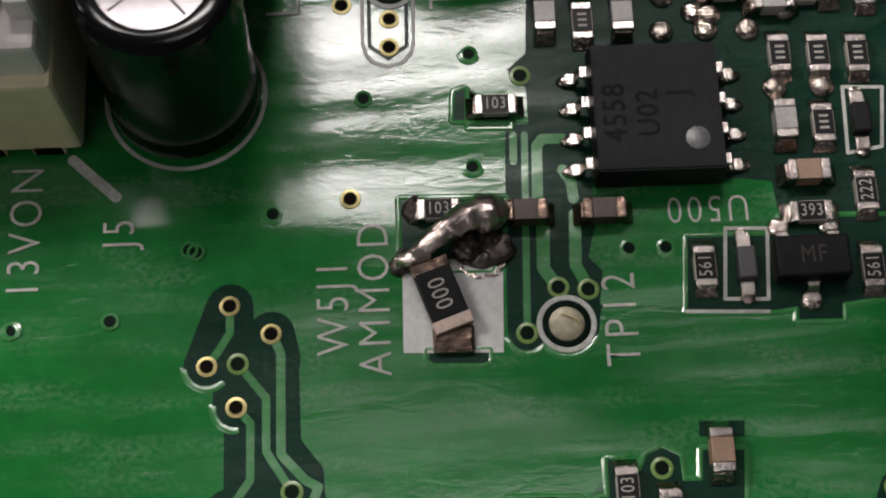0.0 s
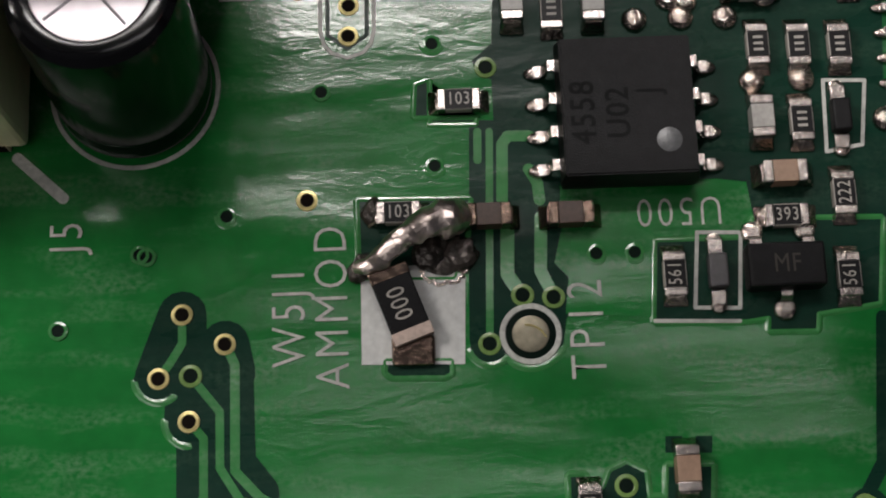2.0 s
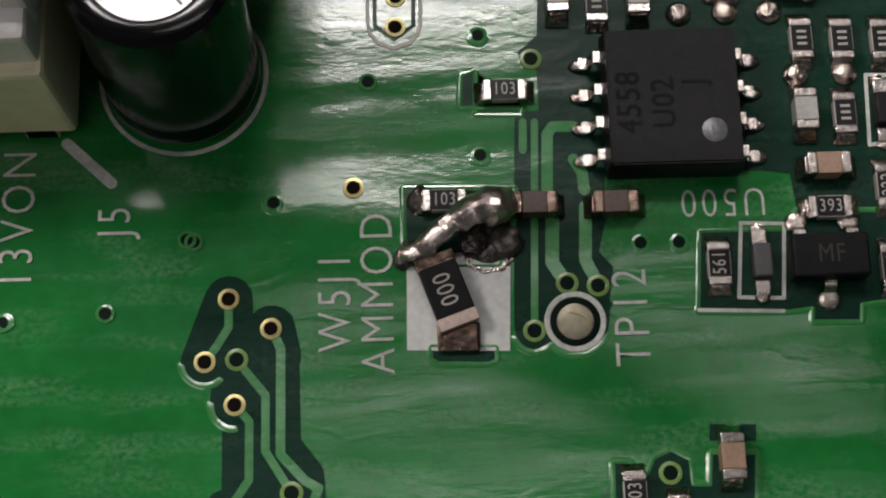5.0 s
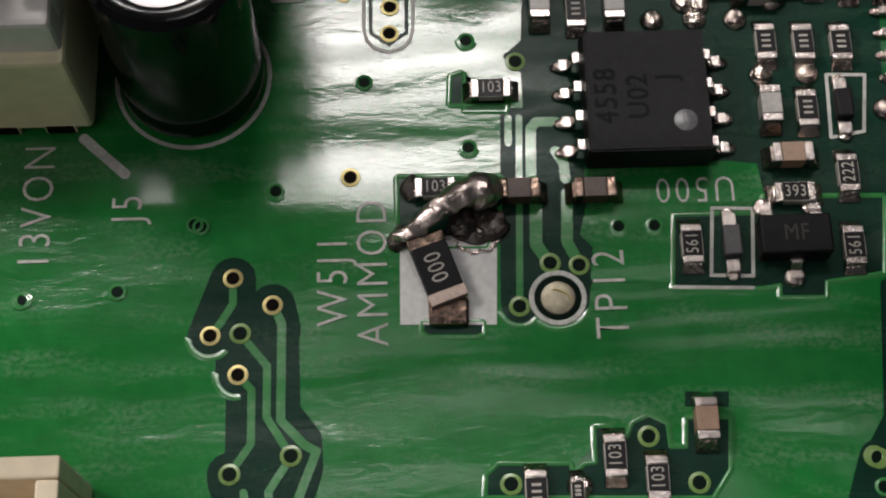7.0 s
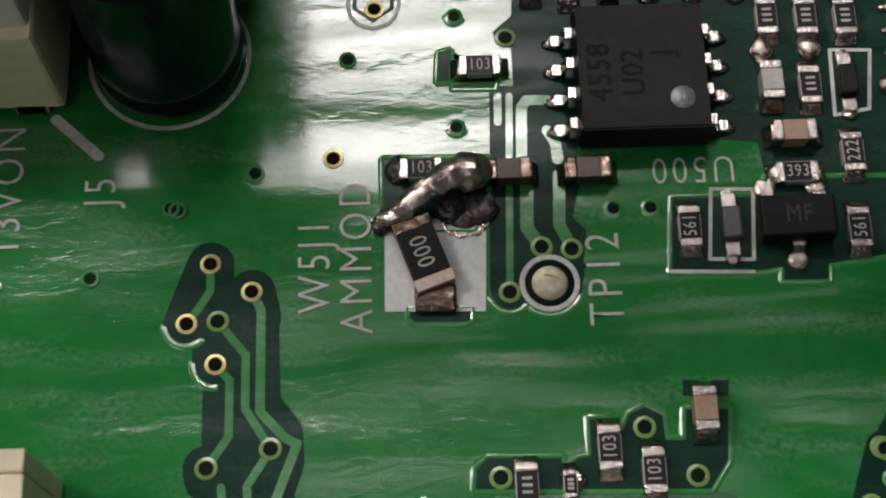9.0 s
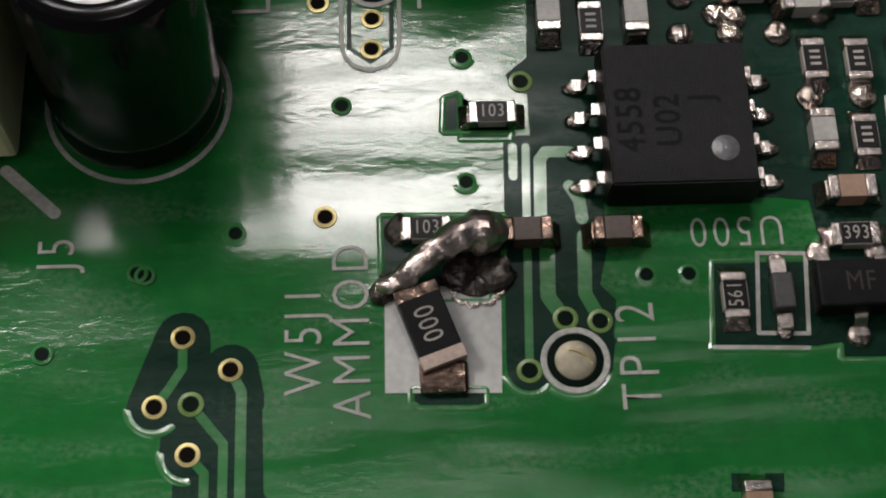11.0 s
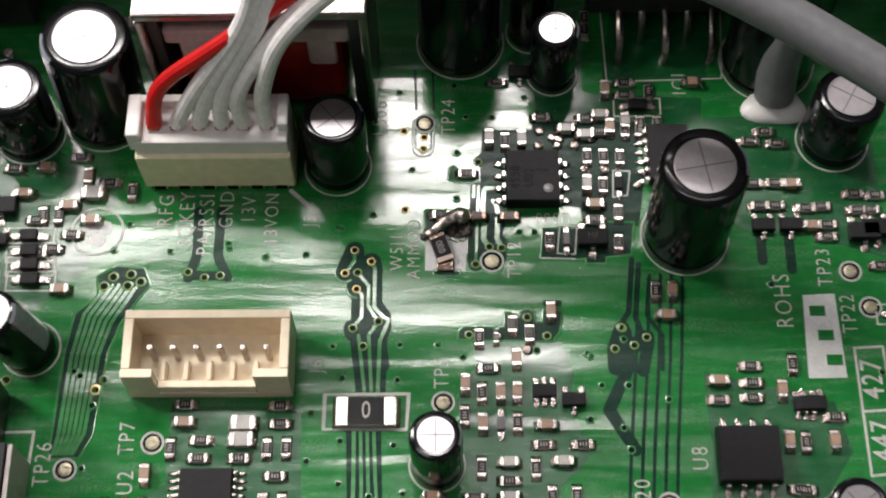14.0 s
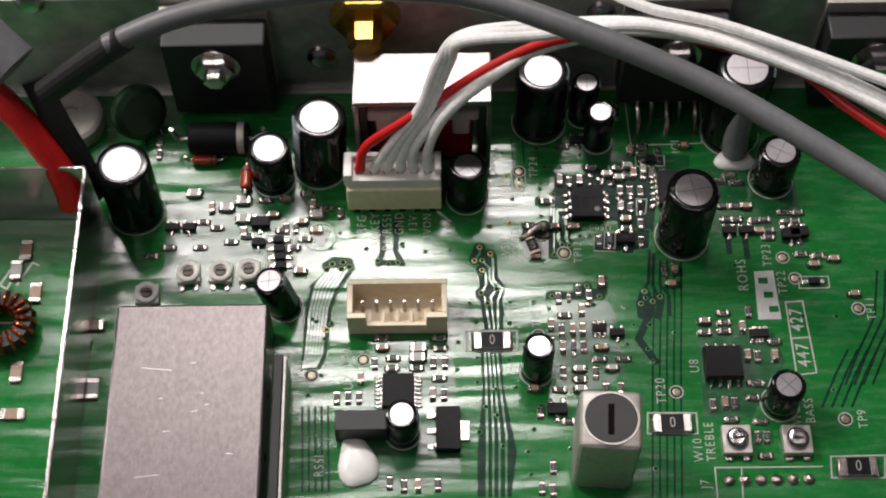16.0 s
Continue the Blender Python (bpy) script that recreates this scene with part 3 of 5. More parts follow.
trace([(7.29, -0.94), (7.19, -3.08), (7.72, -3.94)], 0.5)
trace([(8.51, -0.98), (8.40, -3.01), (8.84, -3.98)], 0.46)
lip(6.44, -5.59, 0.85, 190, 330)
lip(7.92, -5.29, 1.3, 215, 340)
lip(-5.37, -6.41, 0.92, 180, 320)
lip(-4.29, -7.98, 0.92, 170, 280)
lip(-2.93, -0.53, 0.4, 170, 330)
lip(4.78, 5.90, 0.4, 160, 350)
lip(10.45, -2.42, 0.42, 190, 350)
lip(11.84, -2.43, 0.42, 190, 350)
lip(4.72, 1.11, 0.4, 190, 350)
part("copper_island", patch([(-1.41, 10.77), (7.24, 10.58), (7.02, 5.85), (6.18, 5.17), (5.79, 4.63), (2.86, 4.62), (-0.54, 4.59), (-1.39, 4.72)], 0.006), MASK_SWELL, circuit_board, smooth=False)
# bare laminate under the small parts
bare([(7.18, 8.34), (7.02, 5.85), (6.25, 5.17), (6.47, 4.61), (6.95, 4.41), (6.96, 2.56), (7.51, 0.17), (15.05, 0.24), (16.11, 0.08), (16.29, -1.61), (21.38, -1.87), (23.29, 10.08), (12.10, 10.47), (11.82, 8.35)])
bare([(12.63, -2.03), (12.38, -5.02), (15.68, -5.11), (16.51, -5.01), (16.46, -5.50), (18.19, -5.54), (18.27, -4.93), (20.53, -4.62), (20.95, -1.47), (16.20, -1.35), (16.01, -2.06)], step=True)
bare([(22.03, 8.91), (43.55, 10.56), (43.66, -5.19), (36.74, -2.88), (31.27, -2.35), (21.56, 3.74)], mat=MASK_MID)
bare([(1.86, -0.08), (5.95, -0.18), (5.76, -1.85), (5.25, -3.09), (1.88, -3.00)], step=True)
bare([(4.12, 4.31), (4.61, 4.47), (4.55, 2.68), (6.31, 2.63), (6.40, 2.98), (4.03, 3.04)], step=True)
pour([(10.04, -1.39), (15.94, -0.47), (15.81, -1.61), (12.60, -1.60), (12.30, -4.83), (9.21, -4.60), (9.57, -1.94)])
bare([(5.93, -12.01), (8.08, -11.97), (9.43, -10.49), (11.86, -10.45), (11.84, -12.78), (13.98, -13.33), (14.99, -16.17), (14.40, -19.54), (15.92, -22.27), (15.88, -23.90), (12.73, -27.16), (6.06, -27.80), (4.66, -18.58), (6.49, -15.17)], mat=MASK_MID)
bare([(-20.21, -18.99), (-8.86, -19.15), (-8.03, -40.58), (-19.20, -42.06), (-23.99, -32.89), (-24.09, -27.76), (-20.13, -26.08)], mat=MASK_MID)
bare([(26.31, -16.01), (37.42, -18.89), (38.49, -23.37), (32.71, -31.97), (26.02, -31.88), (26.45, -23.21)], mat=MASK_MID)
bare([(-51.20, 5.14), (-37.76, 10.00), (-28.96, 3.83), (-28.68, -5.91), (-35.12, -11.47), (-50.78, -11.25), (-51.52, -1.74)], mat=MASK_MID)
bare([(7.35, 14.51), (16.55, 21.78), (16.80, 12.30), (28.03, 11.62), (27.79, 9.07), (14.00, 9.26)], mat=MASK_MID)
bare([(20.33, 24.96), (29.68, 24.83), (28.65, 13.68), (18.64, 13.83)], mat=MASK_MID)
# the jumper's white printed block
part("printed_block", patch([(1.90, -3.00), (2.70, -2.65), (4.80, -2.58), (5.67, -3.10), (5.53, -6.29), (1.85, -6.18)], Z_SILK - 0.012), INKPAD, circuit_board, smooth=False)
bare([(8.99, -10.36), (9.57, -10.37), (9.65, -10.80), (10.17, -10.82), (10.43, -10.25), (11.04, -9.99), (11.68, -10.33), (11.73, -11.23), (12.34, -11.25), (12.44, -10.14), (14.05, -10.19), (13.87, -12.10), (13.15, -13.13), (4.85, -12.87), (4.92, -12.08), (5.36, -11.67), (8.02, -11.75), (8.04, -12.18), (8.56, -11.77), (8.96, -11.74)], step=True)
bare([(12.46, -9.12), (13.05, -9.14), (13.00, -9.72), (12.41, -9.70)], [(13.52, -9.15), (14.11, -9.17), (14.05, -9.76), (13.46, -9.74)])
clearance([(20.57, -5.15), (20.03, -10.32), (19.15, -11.71)], [(21.16, -5.67), (20.61, -10.81), (21.04, -12.22)], w=0.5)
clearance([(22.05, -7.01), (21.63, -10.68), (22.89, -12.58), (22.74, -15.75)], w=0.4)
clearance([(19.37, -11.87), (18.64, -13.84), (18.69, -15.65)], [(20.37, -13.52), (21.49, -12.76)], w=1.4)
# tracks below the tall capacitor
for k in range(5):
    clearance([(21.06 + k * 1.0, -6.75), (20.45 + k * 1.0, -14.94), (19.62 + k * 1.0, -23.11), (18.01 + k * 1.0, -43.36)], w=0.3)
bare([(-27.47, -8.24), (-27.75, -6.63), (-26.10, -5.57), (-23.60, -5.84), (-22.95, -7.45), (-24.01, -8.96), (-25.32, -11.16), (-26.22, -13.97), (-26.79, -21.59), (-27.82, -23.63), (-30.43, -23.67), (-30.24, -20.81), (-29.97, -14.03), (-29.43, -10.23), (-27.74, -8.72)], step=True)
left_way = [(-27.10, -7.58), (-28.78, -10.22), (-29.48, -14.14), (-29.88, -21.64), (-30.16, -23.29)]
right_way = [(-23.79, -7.28), (-25.97, -11.17), (-26.79, -14.09), (-27.39, -21.43), (-28.23, -23.26)]
for k in range(6):
    u = (k + 0.3) / 5.6
    trace([(a[0] + (b[0] - a[0]) * u, a[1] + (b[1] - a[1]) * u) for a, b in zip(left_way, right_way)], 0.34)
for vx, vy in ((-27.10, -7.58), (-26.32, -6.66), (-24.97, -7.54), (-24.75, -6.40), (-23.80, -7.16), (-26.22, -16.54), (-35.39, -16.97), (-34.86, -16.51)):
    via(vx, vy, "pale", 0.5)
via(-26.92, -17.46, "gold", 0.5)
for k in range(5):
    clearance([(-30.00 + k * 0.9, -29.41), (-29.59 + k * 0.9, -41.92)], w=0.3)
clearance([(-19.00, -0.05), (-18.91, -4.67), (-19.56, -6.80)], [(-16.93, -0.01), (-16.98, -4.64), (-16.00, -6.74)], [(-19.58, -6.50), (-16.28, -6.62)], w=0.9)
for k in range(4):
    clearance([(47.58 + k * 1.4, -21.72), (45.47 + k * 1.4, -25.23), (42.78 + k * 1.4, -30.40)], w=0.35)
clearance([(2.50, 14.95), (2.62, 10.59)], [(0.81, 14.99), (0.96, 10.64)], w=0.25)
silk_or_glint_line([(0.64, 9.41), (0.62, 6.56), (0.73, 6.05), (1.02, 5.68), (1.61, 5.47), (2.20, 5.66), (2.50, 6.01), (2.63, 6.51), (2.69, 9.36)], 0.14)
clearance([(0.92, 9.40), (0.89, 6.41), (1.61, 5.84), (2.36, 6.38), (2.42, 9.37)], w=0.16)
clearance([(32.38, -2.44), (32.38, -5.39)], [(34.92, -2.74), (34.94, -6.30)], w=0.9)
clearance([(19.66, -12.23), (19.82, -15.46), (17.88, -19.52), (20.02, -23.12)], [(21.64, -13.18), (21.01, -15.93)], w=1.1)

# vias
for vx, vy in ((0.01, -0.03), (-0.19, 8.25), (1.70, 7.56), (1.66, 6.33), (-3.01, -5.25), (-5.37, -6.41), (-4.29, -7.98), (-4.54, -4.12)):
    via(vx, vy, "gold", 0.4)
for vx, vy in ((-4.23, -6.35), (6.75, 4.89), (7.70, -3.86), (8.81, -3.98), (6.44, -5.59), (-2.28, -11.14), (-4.54, -11.77), (10.97, -10.80), (5.80, -12.44), (12.70, -12.59), (19.24, -11.80), (-3.60, -13.49), (-19.61, -6.20), (-18.08, -6.77), (-16.67, -6.57), (19.37, -11.87), (18.64, -13.84), (20.37, -13.52), (21.49, -12.76)):
    via(vx, vy, "pale", 0.42)
for vx, vy in ((-2.93, -0.53), (0.60, 4.13), (4.72, 1.11), (4.78, 5.90), (-5.83, -1.94), (-8.97, -4.54), (-12.67, -4.79), (10.45, -2.42), (11.84, -2.43), (-16.06, -3.42), (-6.08, -1.85), (-6.21, -13.45), (-0.36, -13.35), (3.07, -13.38), (5.64, 9.74), (4.56, 13.21), (-0.67, 12.44), (8.11, 9.67), (11.19, 11.84), (16.19, -14.32), (5.24, -14.56)):
    via(vx, vy, "mask", 0.36)
for vx, vy in ((-6.28, -13.53), (-0.33, -13.44), (3.00, -13.50), (-5.35, -16.49), (-0.51, -16.70), (-7.96, -19.68), (-5.37, -22.23), (-0.76, -22.65), (-8.21, -24.02), (-5.42, -26.02), (-2.79, -27.15), (0.08, -26.89), (-26.53, -4.00), (-21.32, -4.16), (-12.56, -4.75), (-15.93, -3.83), (-25.29, -1.39), (16.46, -14.55), (17.35, -17.26), (19.08, -21.12), (-23.54, -11.02), (-28.97, -15.73), (-26.22, -16.54), (-26.76, -17.46), (-27.45, -24.60), (19.45, -12.95), (23.11, -18.57)):
    via(vx, vy, "mask", 0.36)
for vx, vy in ((16.20, -20.39), (11.73, -13.97), (2.31, -33.25), (1.40, -36.59), (-4.27, -29.76), (-2.73, -31.06), (-5.31, -33.57), (-2.08, -35.71), (19.62, -23.11), (19.68, -17.28), (41.82, -16.22), (46.71, -16.29), (42.51, -23.43), (44.71, -27.84), (32.92, -7.72), (-28.39, -16.16), (-27.10, -18.90), (-29.26, -27.69), (7.26, -36.25), (18.72, -39.30), (1.65, -39.90)):
    via(vx, vy, "mask", 0.4)

# test pads
for px, py in ((1.76, 9.05), (-28.85, -24.68), (-21.53, -22.33), (22.58, -27.88), (45.75, -32.32), (50.08, -15.05), (40.14, -6.49), (41.54, -10.01), (3.51, -18.77)):
    test_pad(px, py)
test_pad(7.92, -5.29, 0.68, 1.14)

# printed words and outlines, and one glint drawn in ink
silk("13VON", -12.22, -0.89, 1.8)
silk("J5", -8.69, -1.10, 1.75)
silk("W5J1", -0.66, -4.32, 1.75)
silk("AMMOD", 0.88, -4.01, 1.75)
silk("TP12", 10.00, -5.18, 1.85)
silk("U500", 13.57, -0.91, 1.55, 180)
silk("L506", -2.44, 9.65, 2.0)
silk("TP24", 4.02, 9.78, 1.9)
silk("13V", -14.37, 0.03, 1.9)
silk("GND", -16.41, 0.08, 1.9)
silk("PA/RSSI", -18.24, -1.42, 2.0)
silk("SQKEY", -20.05, -0.87, 2.0)
silk("RFG", -22.02, 0.03, 2.0)
silk("J6", -7.64, -15.39, 1.8)
silk("TP5", 3.41, -16.07, 1.9)
silk("TP7", -23.71, -21.92, 2.0)
silk("TP26", -30.78, -24.22, 2.0)
silk("U2", -23.53, -25.88, 2.0)
silk("TP20", 20.45, -27.68, 2.0)
silk("U8", 25.50, -23.90, 2.0)
silk("TP23", 37.85, -6.07, 1.9)
silk("TP22", 39.55, -10.64, 1.9)
silk("TP11", 51.88, -15.08, 1.9)
silk("TP9", 48.19, -32.35, 1.9)
silk("ROHS", 33.90, -9.34, 2.2)
silk("W10", 24.86, -36.66, 1.9)
silk("TREBLE", 26.61, -35.43, 1.9)
silk("W6", 39.04, -31.80, 1.9)
silk("BASS", 40.96, -30.97, 1.9)
silk("J7", 25.39, -41.60, 1.9)
silk("IC1", 26.04, 13.29, 1.9)
silk("RSSI", -27.38, -38.27, 1.9)
silk("U1", -18.60, -40.52, 1.8)
silk_or_glint_line([(-10.59, 1.98), (-8.89, 0.39)], 0.42)
silk_or_glint_line([(-6.88, -17.98), (0.58, -17.92), (0.35, -21.15), (-6.88, -21.16)], 0.2, True)
silk_or_glint_line([(-6.73, -18.01), (0.43, -18.01), (0.31, -21.25), (-6.79, -21.15)], 0.2, True)
silk_or_glint_line([(18.28, -31.01), (25.06, -31.10), (25.01, -34.23), (18.03, -34.14)], 0.2, True)
silk_or_glint_line([(42.95, -37.82), (50.43, -37.75), (49.92, -41.04), (42.68, -40.94)], 0.2, True)
silk_or_glint_line([(14.15, -1.77), (15.73, -1.84), (15.48, -4.63), (13.87, -4.56)], 0.14, True)
silk_or_glint_line([(19.30, 3.90), (20.85, 3.84), (20.51, 1.34), (19.17, 1.11)], 0.14, True)
# no print here: a highlight along the copper edge, painted as a pale line
silk_or_glint_line([(12.39, -4.99), (15.43, -5.11)], 0.14)
silk_or_glint_line([(19.14, 13.51), (30.13, 13.81), (30.61, 21.92)], 0.16)
silk_or_glint_line([(18.81, 22.45), (19.14, 13.51)], 0.16)
silk_or_glint_line([(39.65, -13.89), (42.14, -13.74), (42.68, -25.19), (39.83, -25.50)], 0.22, True)
silk_or_glint_line([(26.86, -39.25), (41.59, -39.28)], 0.18)
silk_or_glint_line([(26.86, -39.25), (26.80, -43.64)], 0.18)
silk_or_glint_line([(30.50, -39.30), (30.25, -43.69)], 0.18)
silk_or_glint_line([(-34.65, -21.33), (-31.87, -21.28), (-32.17, -28.42)], 0.25)
put(text_mesh("447", 2.6, SILK, circuit_board, "printed_text", 0.02, 0.85, spread=1.15), 41.2, -22.4, Z_SILK, 90)
put(text_mesh("427", 2.6, SILK, circuit_board, "printed_text", 0.02, 0.85, spread=1.15), 40.95, -16.8, Z_SILK, 90)
silk_or_glint_line([(39.75, -19.75), (42.38, -19.6)], 0.22)
# a white date block and a ruled box, with marks too small to read as words
part("printed_block", patch([(35.62, -8.80), (38.47, -8.65), (38.75, -16.64), (35.39, -16.68)], Z_SILK - 0.01), INKPAD, circuit_board, smooth=False)
for k in range(3):
    t = k / 3
    put(part("printed_bar", bx(-0.7, 0.7, -0.5, 0.5, 0, 0.01), MASK, circuit_board), 36.78 + t * 1.6, -10.32 - t * 7.0, Z_SILK)
for kx, ky in ((-28.88, -1.76), (-27.60, -1.74), (-28.13, -2.98)):
    part("printed_dot", disc(kx, ky, 0.75, Z_SILK), INKPAD, circuit_board, smooth=False)
silk_or_glint_line([(-28.23 + 2.4 * math.cos(k * 0.4), -2.06 + 2.4 * math.sin(k * 0.4)) for k in range(17)], 0.2)

for k in range(4):
    clearance([(53.71 + k * 1.3, -8.95), (52.26 + k * 1.3, -16.37), (49.19 + k * 1.3, -21.74), (46.51 + k * 1.3, -26.99)], w=0.35)


# ======== things ========
# ---- round the jumper ----
op_amp = small_outline(11.74, 2.23 + 0.4, 0.0, 5.0, 5.45, 1.75, 4, 1.27, "black eight-lead amplifier chip with polished dimple",
                       (("4558", -1.6, -0.25, 1.25), ("U02", -0.35, -0.3, 1.2), ("J", 0.8, 0.5, 1.2)))
chip("resistor", 5.69, 3.53, 0, "103")
chip("resistor", 3.33, -0.71, 0, "103")
chip("brown", 6.60, -0.98, 0, size="0603")
chip("brown", 9.56, -1.03, 0, size="0603")

jumper = thing("jumper_resistor", "black chip resistor soldered askew with dull tinned end", "resistor")
part("body", bx(-1.35, 1.3, -0.72, 0.72, 0.05, 0.52, 0.04), RES_TOP, jumper)
part("glaze", bx(-1.0, 0.88, -0.66, 0.66, 0.52, 0.57), RES_TOP, jumper)
put(text_mesh("000", 0.95, RES_PRINT, jumper, "marking", 0.0, 0.8), -0.05, 0, 0.575, 180)
part("end_cap", bx(0.9, 1.35, -0.74, 0.74, 0.03, 0.58, 0.03), DULL_CAP, jumper, "flat pinkish tinned end")
part("end_cap", bx(-1.4, -0.95, -0.74, 0.74, 0.03, 0.57, 0.05), SOLDER_OLD, jumper)
put(jumper, 3.32, -4.13, 0.14, -70, 0, 4)
pad_solder = thing("solder_joint", "dull fluxed solder on a square pad", "solder")
bm = bx(-0.78, 0.78, -0.55, 0.55, 0.0, 0.3, 0.14)
for v in bm.verts:
    v.co.z += 0.08 * math.sin(v.co.x * 5) * (v.co.z > 0.1)
part("fillet", bm, SOLDER_OLD, pad_solder)
for k in range(7):
    put(part("bead", lathe([(0.09, 0), (0.06, 0.05), (0, 0.07)], 8), SOLDER, pad_solder), random.uniform(-0.65, 0.65), random.uniform(-0.5, -0.2), 0.2)
put(pad_solder, 3.72, -5.76, 0.03)

link = thing("solder_bridge", "lumpy bright solder bridge across two joints", "solder")
bm = tube([(1.78, -2.71, 0.35), (2.42, -2.64, 0.75), (3.60, -1.79, 1.15), (4.57, -1.31, 1.2), (5.22, -1.11, 0.9), (5.55, -0.96, 0.5)],
          0.58, 20, lambda u: 0.4 + 0.62 * min(1, u * 1.6) + 0.24 * max(0, 1 - abs(u - 0.74) * 5) - 0.35 * max(0, u - 0.88) * 6 + 0.05 * math.sin(u * 29) + 0.04 * math.sin(u * 57 + 1))
for v in bm.verts:
    v.co += 0.1 * noise.noise_vector(v.co * 2.3)
part("bridge", bm, BRIDGE, link)
for sx, sy, r, hh in ((1.82, -2.80, 0.42, 0.4), (2.05, -2.43, 0.4, 0.35), (4.90, -2.34, 0.72, 0.28), (5.50, -2.23, 0.7, 0.4), (4.44, -2.18, 0.7, 0.4), (2.49, -0.56, 0.5, 0.35)):
    bm = lathe([(r, 0.0), (r * 0.93, hh * 0.4), (r * 0.7, hh * 0.75), (r * 0.4, hh * 0.9), (0, hh)], 22)
    for v in bm.verts:
        v.co += Vector((0.16, 0.16, 0.1)) * noise.noise(v.co * 2.6 + Vector((sx, sy, 0)))
    put(part("flux_pool", bm, FLUX, link, "burnt brown flux"), sx, sy, 0.03)
for k in range(22):
    a = radians(205 + k * 6.5)
    rr = random.uniform(0.82, 0.98)
    put(part("flux_bead", lathe([(0.09, 0), (0.07, 0.05), (0, 0.075)], 7), SOLDER, link), 4.90 + rr * math.cos(a), -2.43 + rr * math.sin(a), 0.03)

# ---- small parts beside the amplifier ----
chip("grey", 7.81, 7.28, 90)
chip("resistor", 9.30, 7.00, 90)
chip("grey", 10.85, 7.16, 90)
chip("resistor", 16.92, 5.29, 90)
chip("resistor", 18.44, 5.23, 90)
chip("resistor", 19.96, 5.17, 90)
chip("grey", 16.78, 2.36, 90)
chip("resistor", 18.28, 2.27, 90)
chip("tan", 17.42, 0.23, 0)
chip("resistor", 17.39, -1.34, 0, "393")
chip("resistor", 19.56, -0.58, 90, "222")
chip("resistor", 13.18, -3.37, 90, "561")
chip("resistor", 19.43, -3.62, 90, "561")
chip("resistor", 9.65, -11.57, 90, "103")
chip("tan", 13.08, -10.35, 90)
chip("resistor", 12.73, 9.50, 0)
chip("grey", 15.05, 8.18, 0)
chip("grey", 18.27, 9.67, 0)
chip("resistor", 18.14, 7.91, 0)
chip("grey", 20.63, 8.95, 90)
chip("resistor", 22.09, 8.77, 90)
chip("resistor", 23.65, 8.74, 90)
chip("resistor", 11.15, -12.44, 90, "103")
chip("resistor", 6.69, -12.82, 90)
chip("resistor", 8.20, -12.81, 90, size="0402")

# a small glass-bodied diode in a printed frame, and another beside the dark part
for dx, dy in ((14.72, -3.32), (19.73, 2.38), (8.50, -20.81)):
    diode = thing("chip_diode", "small dark moulded diode with tinned ends", "diode", "chip diodes")
    part("body", bx(-0.62, 0.62, -0.34, 0.34, 0.08, 0.66, 0.08), MOULD_GREY if dy < 0 else EPOXY, diode)
    for s in (-1, 1):
        part("lead", bx(s * 0.95 - 0.3, s * 0.95 + 0.3, -0.28, 0.28, 0.05, 0.32, 0.06), TIN, diode)
        put(part("solder_joint", lathe([(0.32, 0), (0.27, 0.14), (0, 0.22)], 18), SOLDER, diode), s * 1.2, 0, 0.02)
    put(diode, dx, dy, 0.02, 90)

# bare solder dots on unused pads
for sx, sy in ((12.56, 8.13), (12.43, 6.56), (14.17, 6.58), (15.84, 6.54), (13.75, 7.39), (14.36, 7.23), (17.38, 7.36), (16.64, 3.96), (18.49, 3.97), (22.69, 6.33), (22.50, 4.93), (22.31, 3.63), (21.47, 2.29), (8.30, -12.60), (10.96, -13.95)):
    dot = thing("solder_dot", "bright domed solder dot on an empty pad", "solder", "solder dots")
    part("dome", lathe([(0.5, 0), (0.46, 0.14), (0.3, 0.3), (0, 0.37)], 18), SOLDER, dot)
    put(dot, sx, sy, 0.02)

# chips farther over the board
for cx, cy in ((6.88, -17.99), (5.36, -20.07), (9.93, -20.72), (6.81, -24.69), (11.41, -24.78), (12.73, -27.27), (14.78, -27.23), (-19.91, -22.90), (-11.60, -22.93), (-9.93, -22.91), (-10.12, -27.80), (-25.15, -28.20), (-23.56, -28.17), (-22.07, -28.15), (34.02, -15.46), (34.52, -22.57), (22.52, -8.40), (20.58, 8.10), (22.00, 8.13), (23.02, 12.23), (17.23, 20.67), (17.19, 19.28)):
    chip("resistor", cx, cy, 90)
for cx, cy in ((-33.31, -0.52), (-31.86, -0.50), (-25.28, 1.93), (4.71, -38.95), (3.03, -41.95), (4.56, -42.21), (27.47, -29.93), (30.50, -29.72), (33.17, -34.85), (34.42, -34.87), (3.29, -30.72), (-17.67, -40.86), (-15.74, -41.29), (-11.12, -41.19), (-53.41, 14.85), (-53.25, 12.78)):
    chip("resistor", cx, cy, 90)
for cx, cy in ((9.95, -14.83), (5.44, -17.17), (8.51, -17.96), (9.94, -17.94), (6.94, -20.77), (-21.88, -25.21), (-11.71, -27.82), (32.89, -17.85), (33.08, -22.43), (36.97, -22.47), (23.99, -8.37), (19.16, 8.34), (18.88, 12.50), (29.16, -29.70), (-13.82, -41.32), (-44.58, 3.06), (-29.43, 3.39), (-39.59, -1.24)):
    chip("tan", cx, cy, 90)
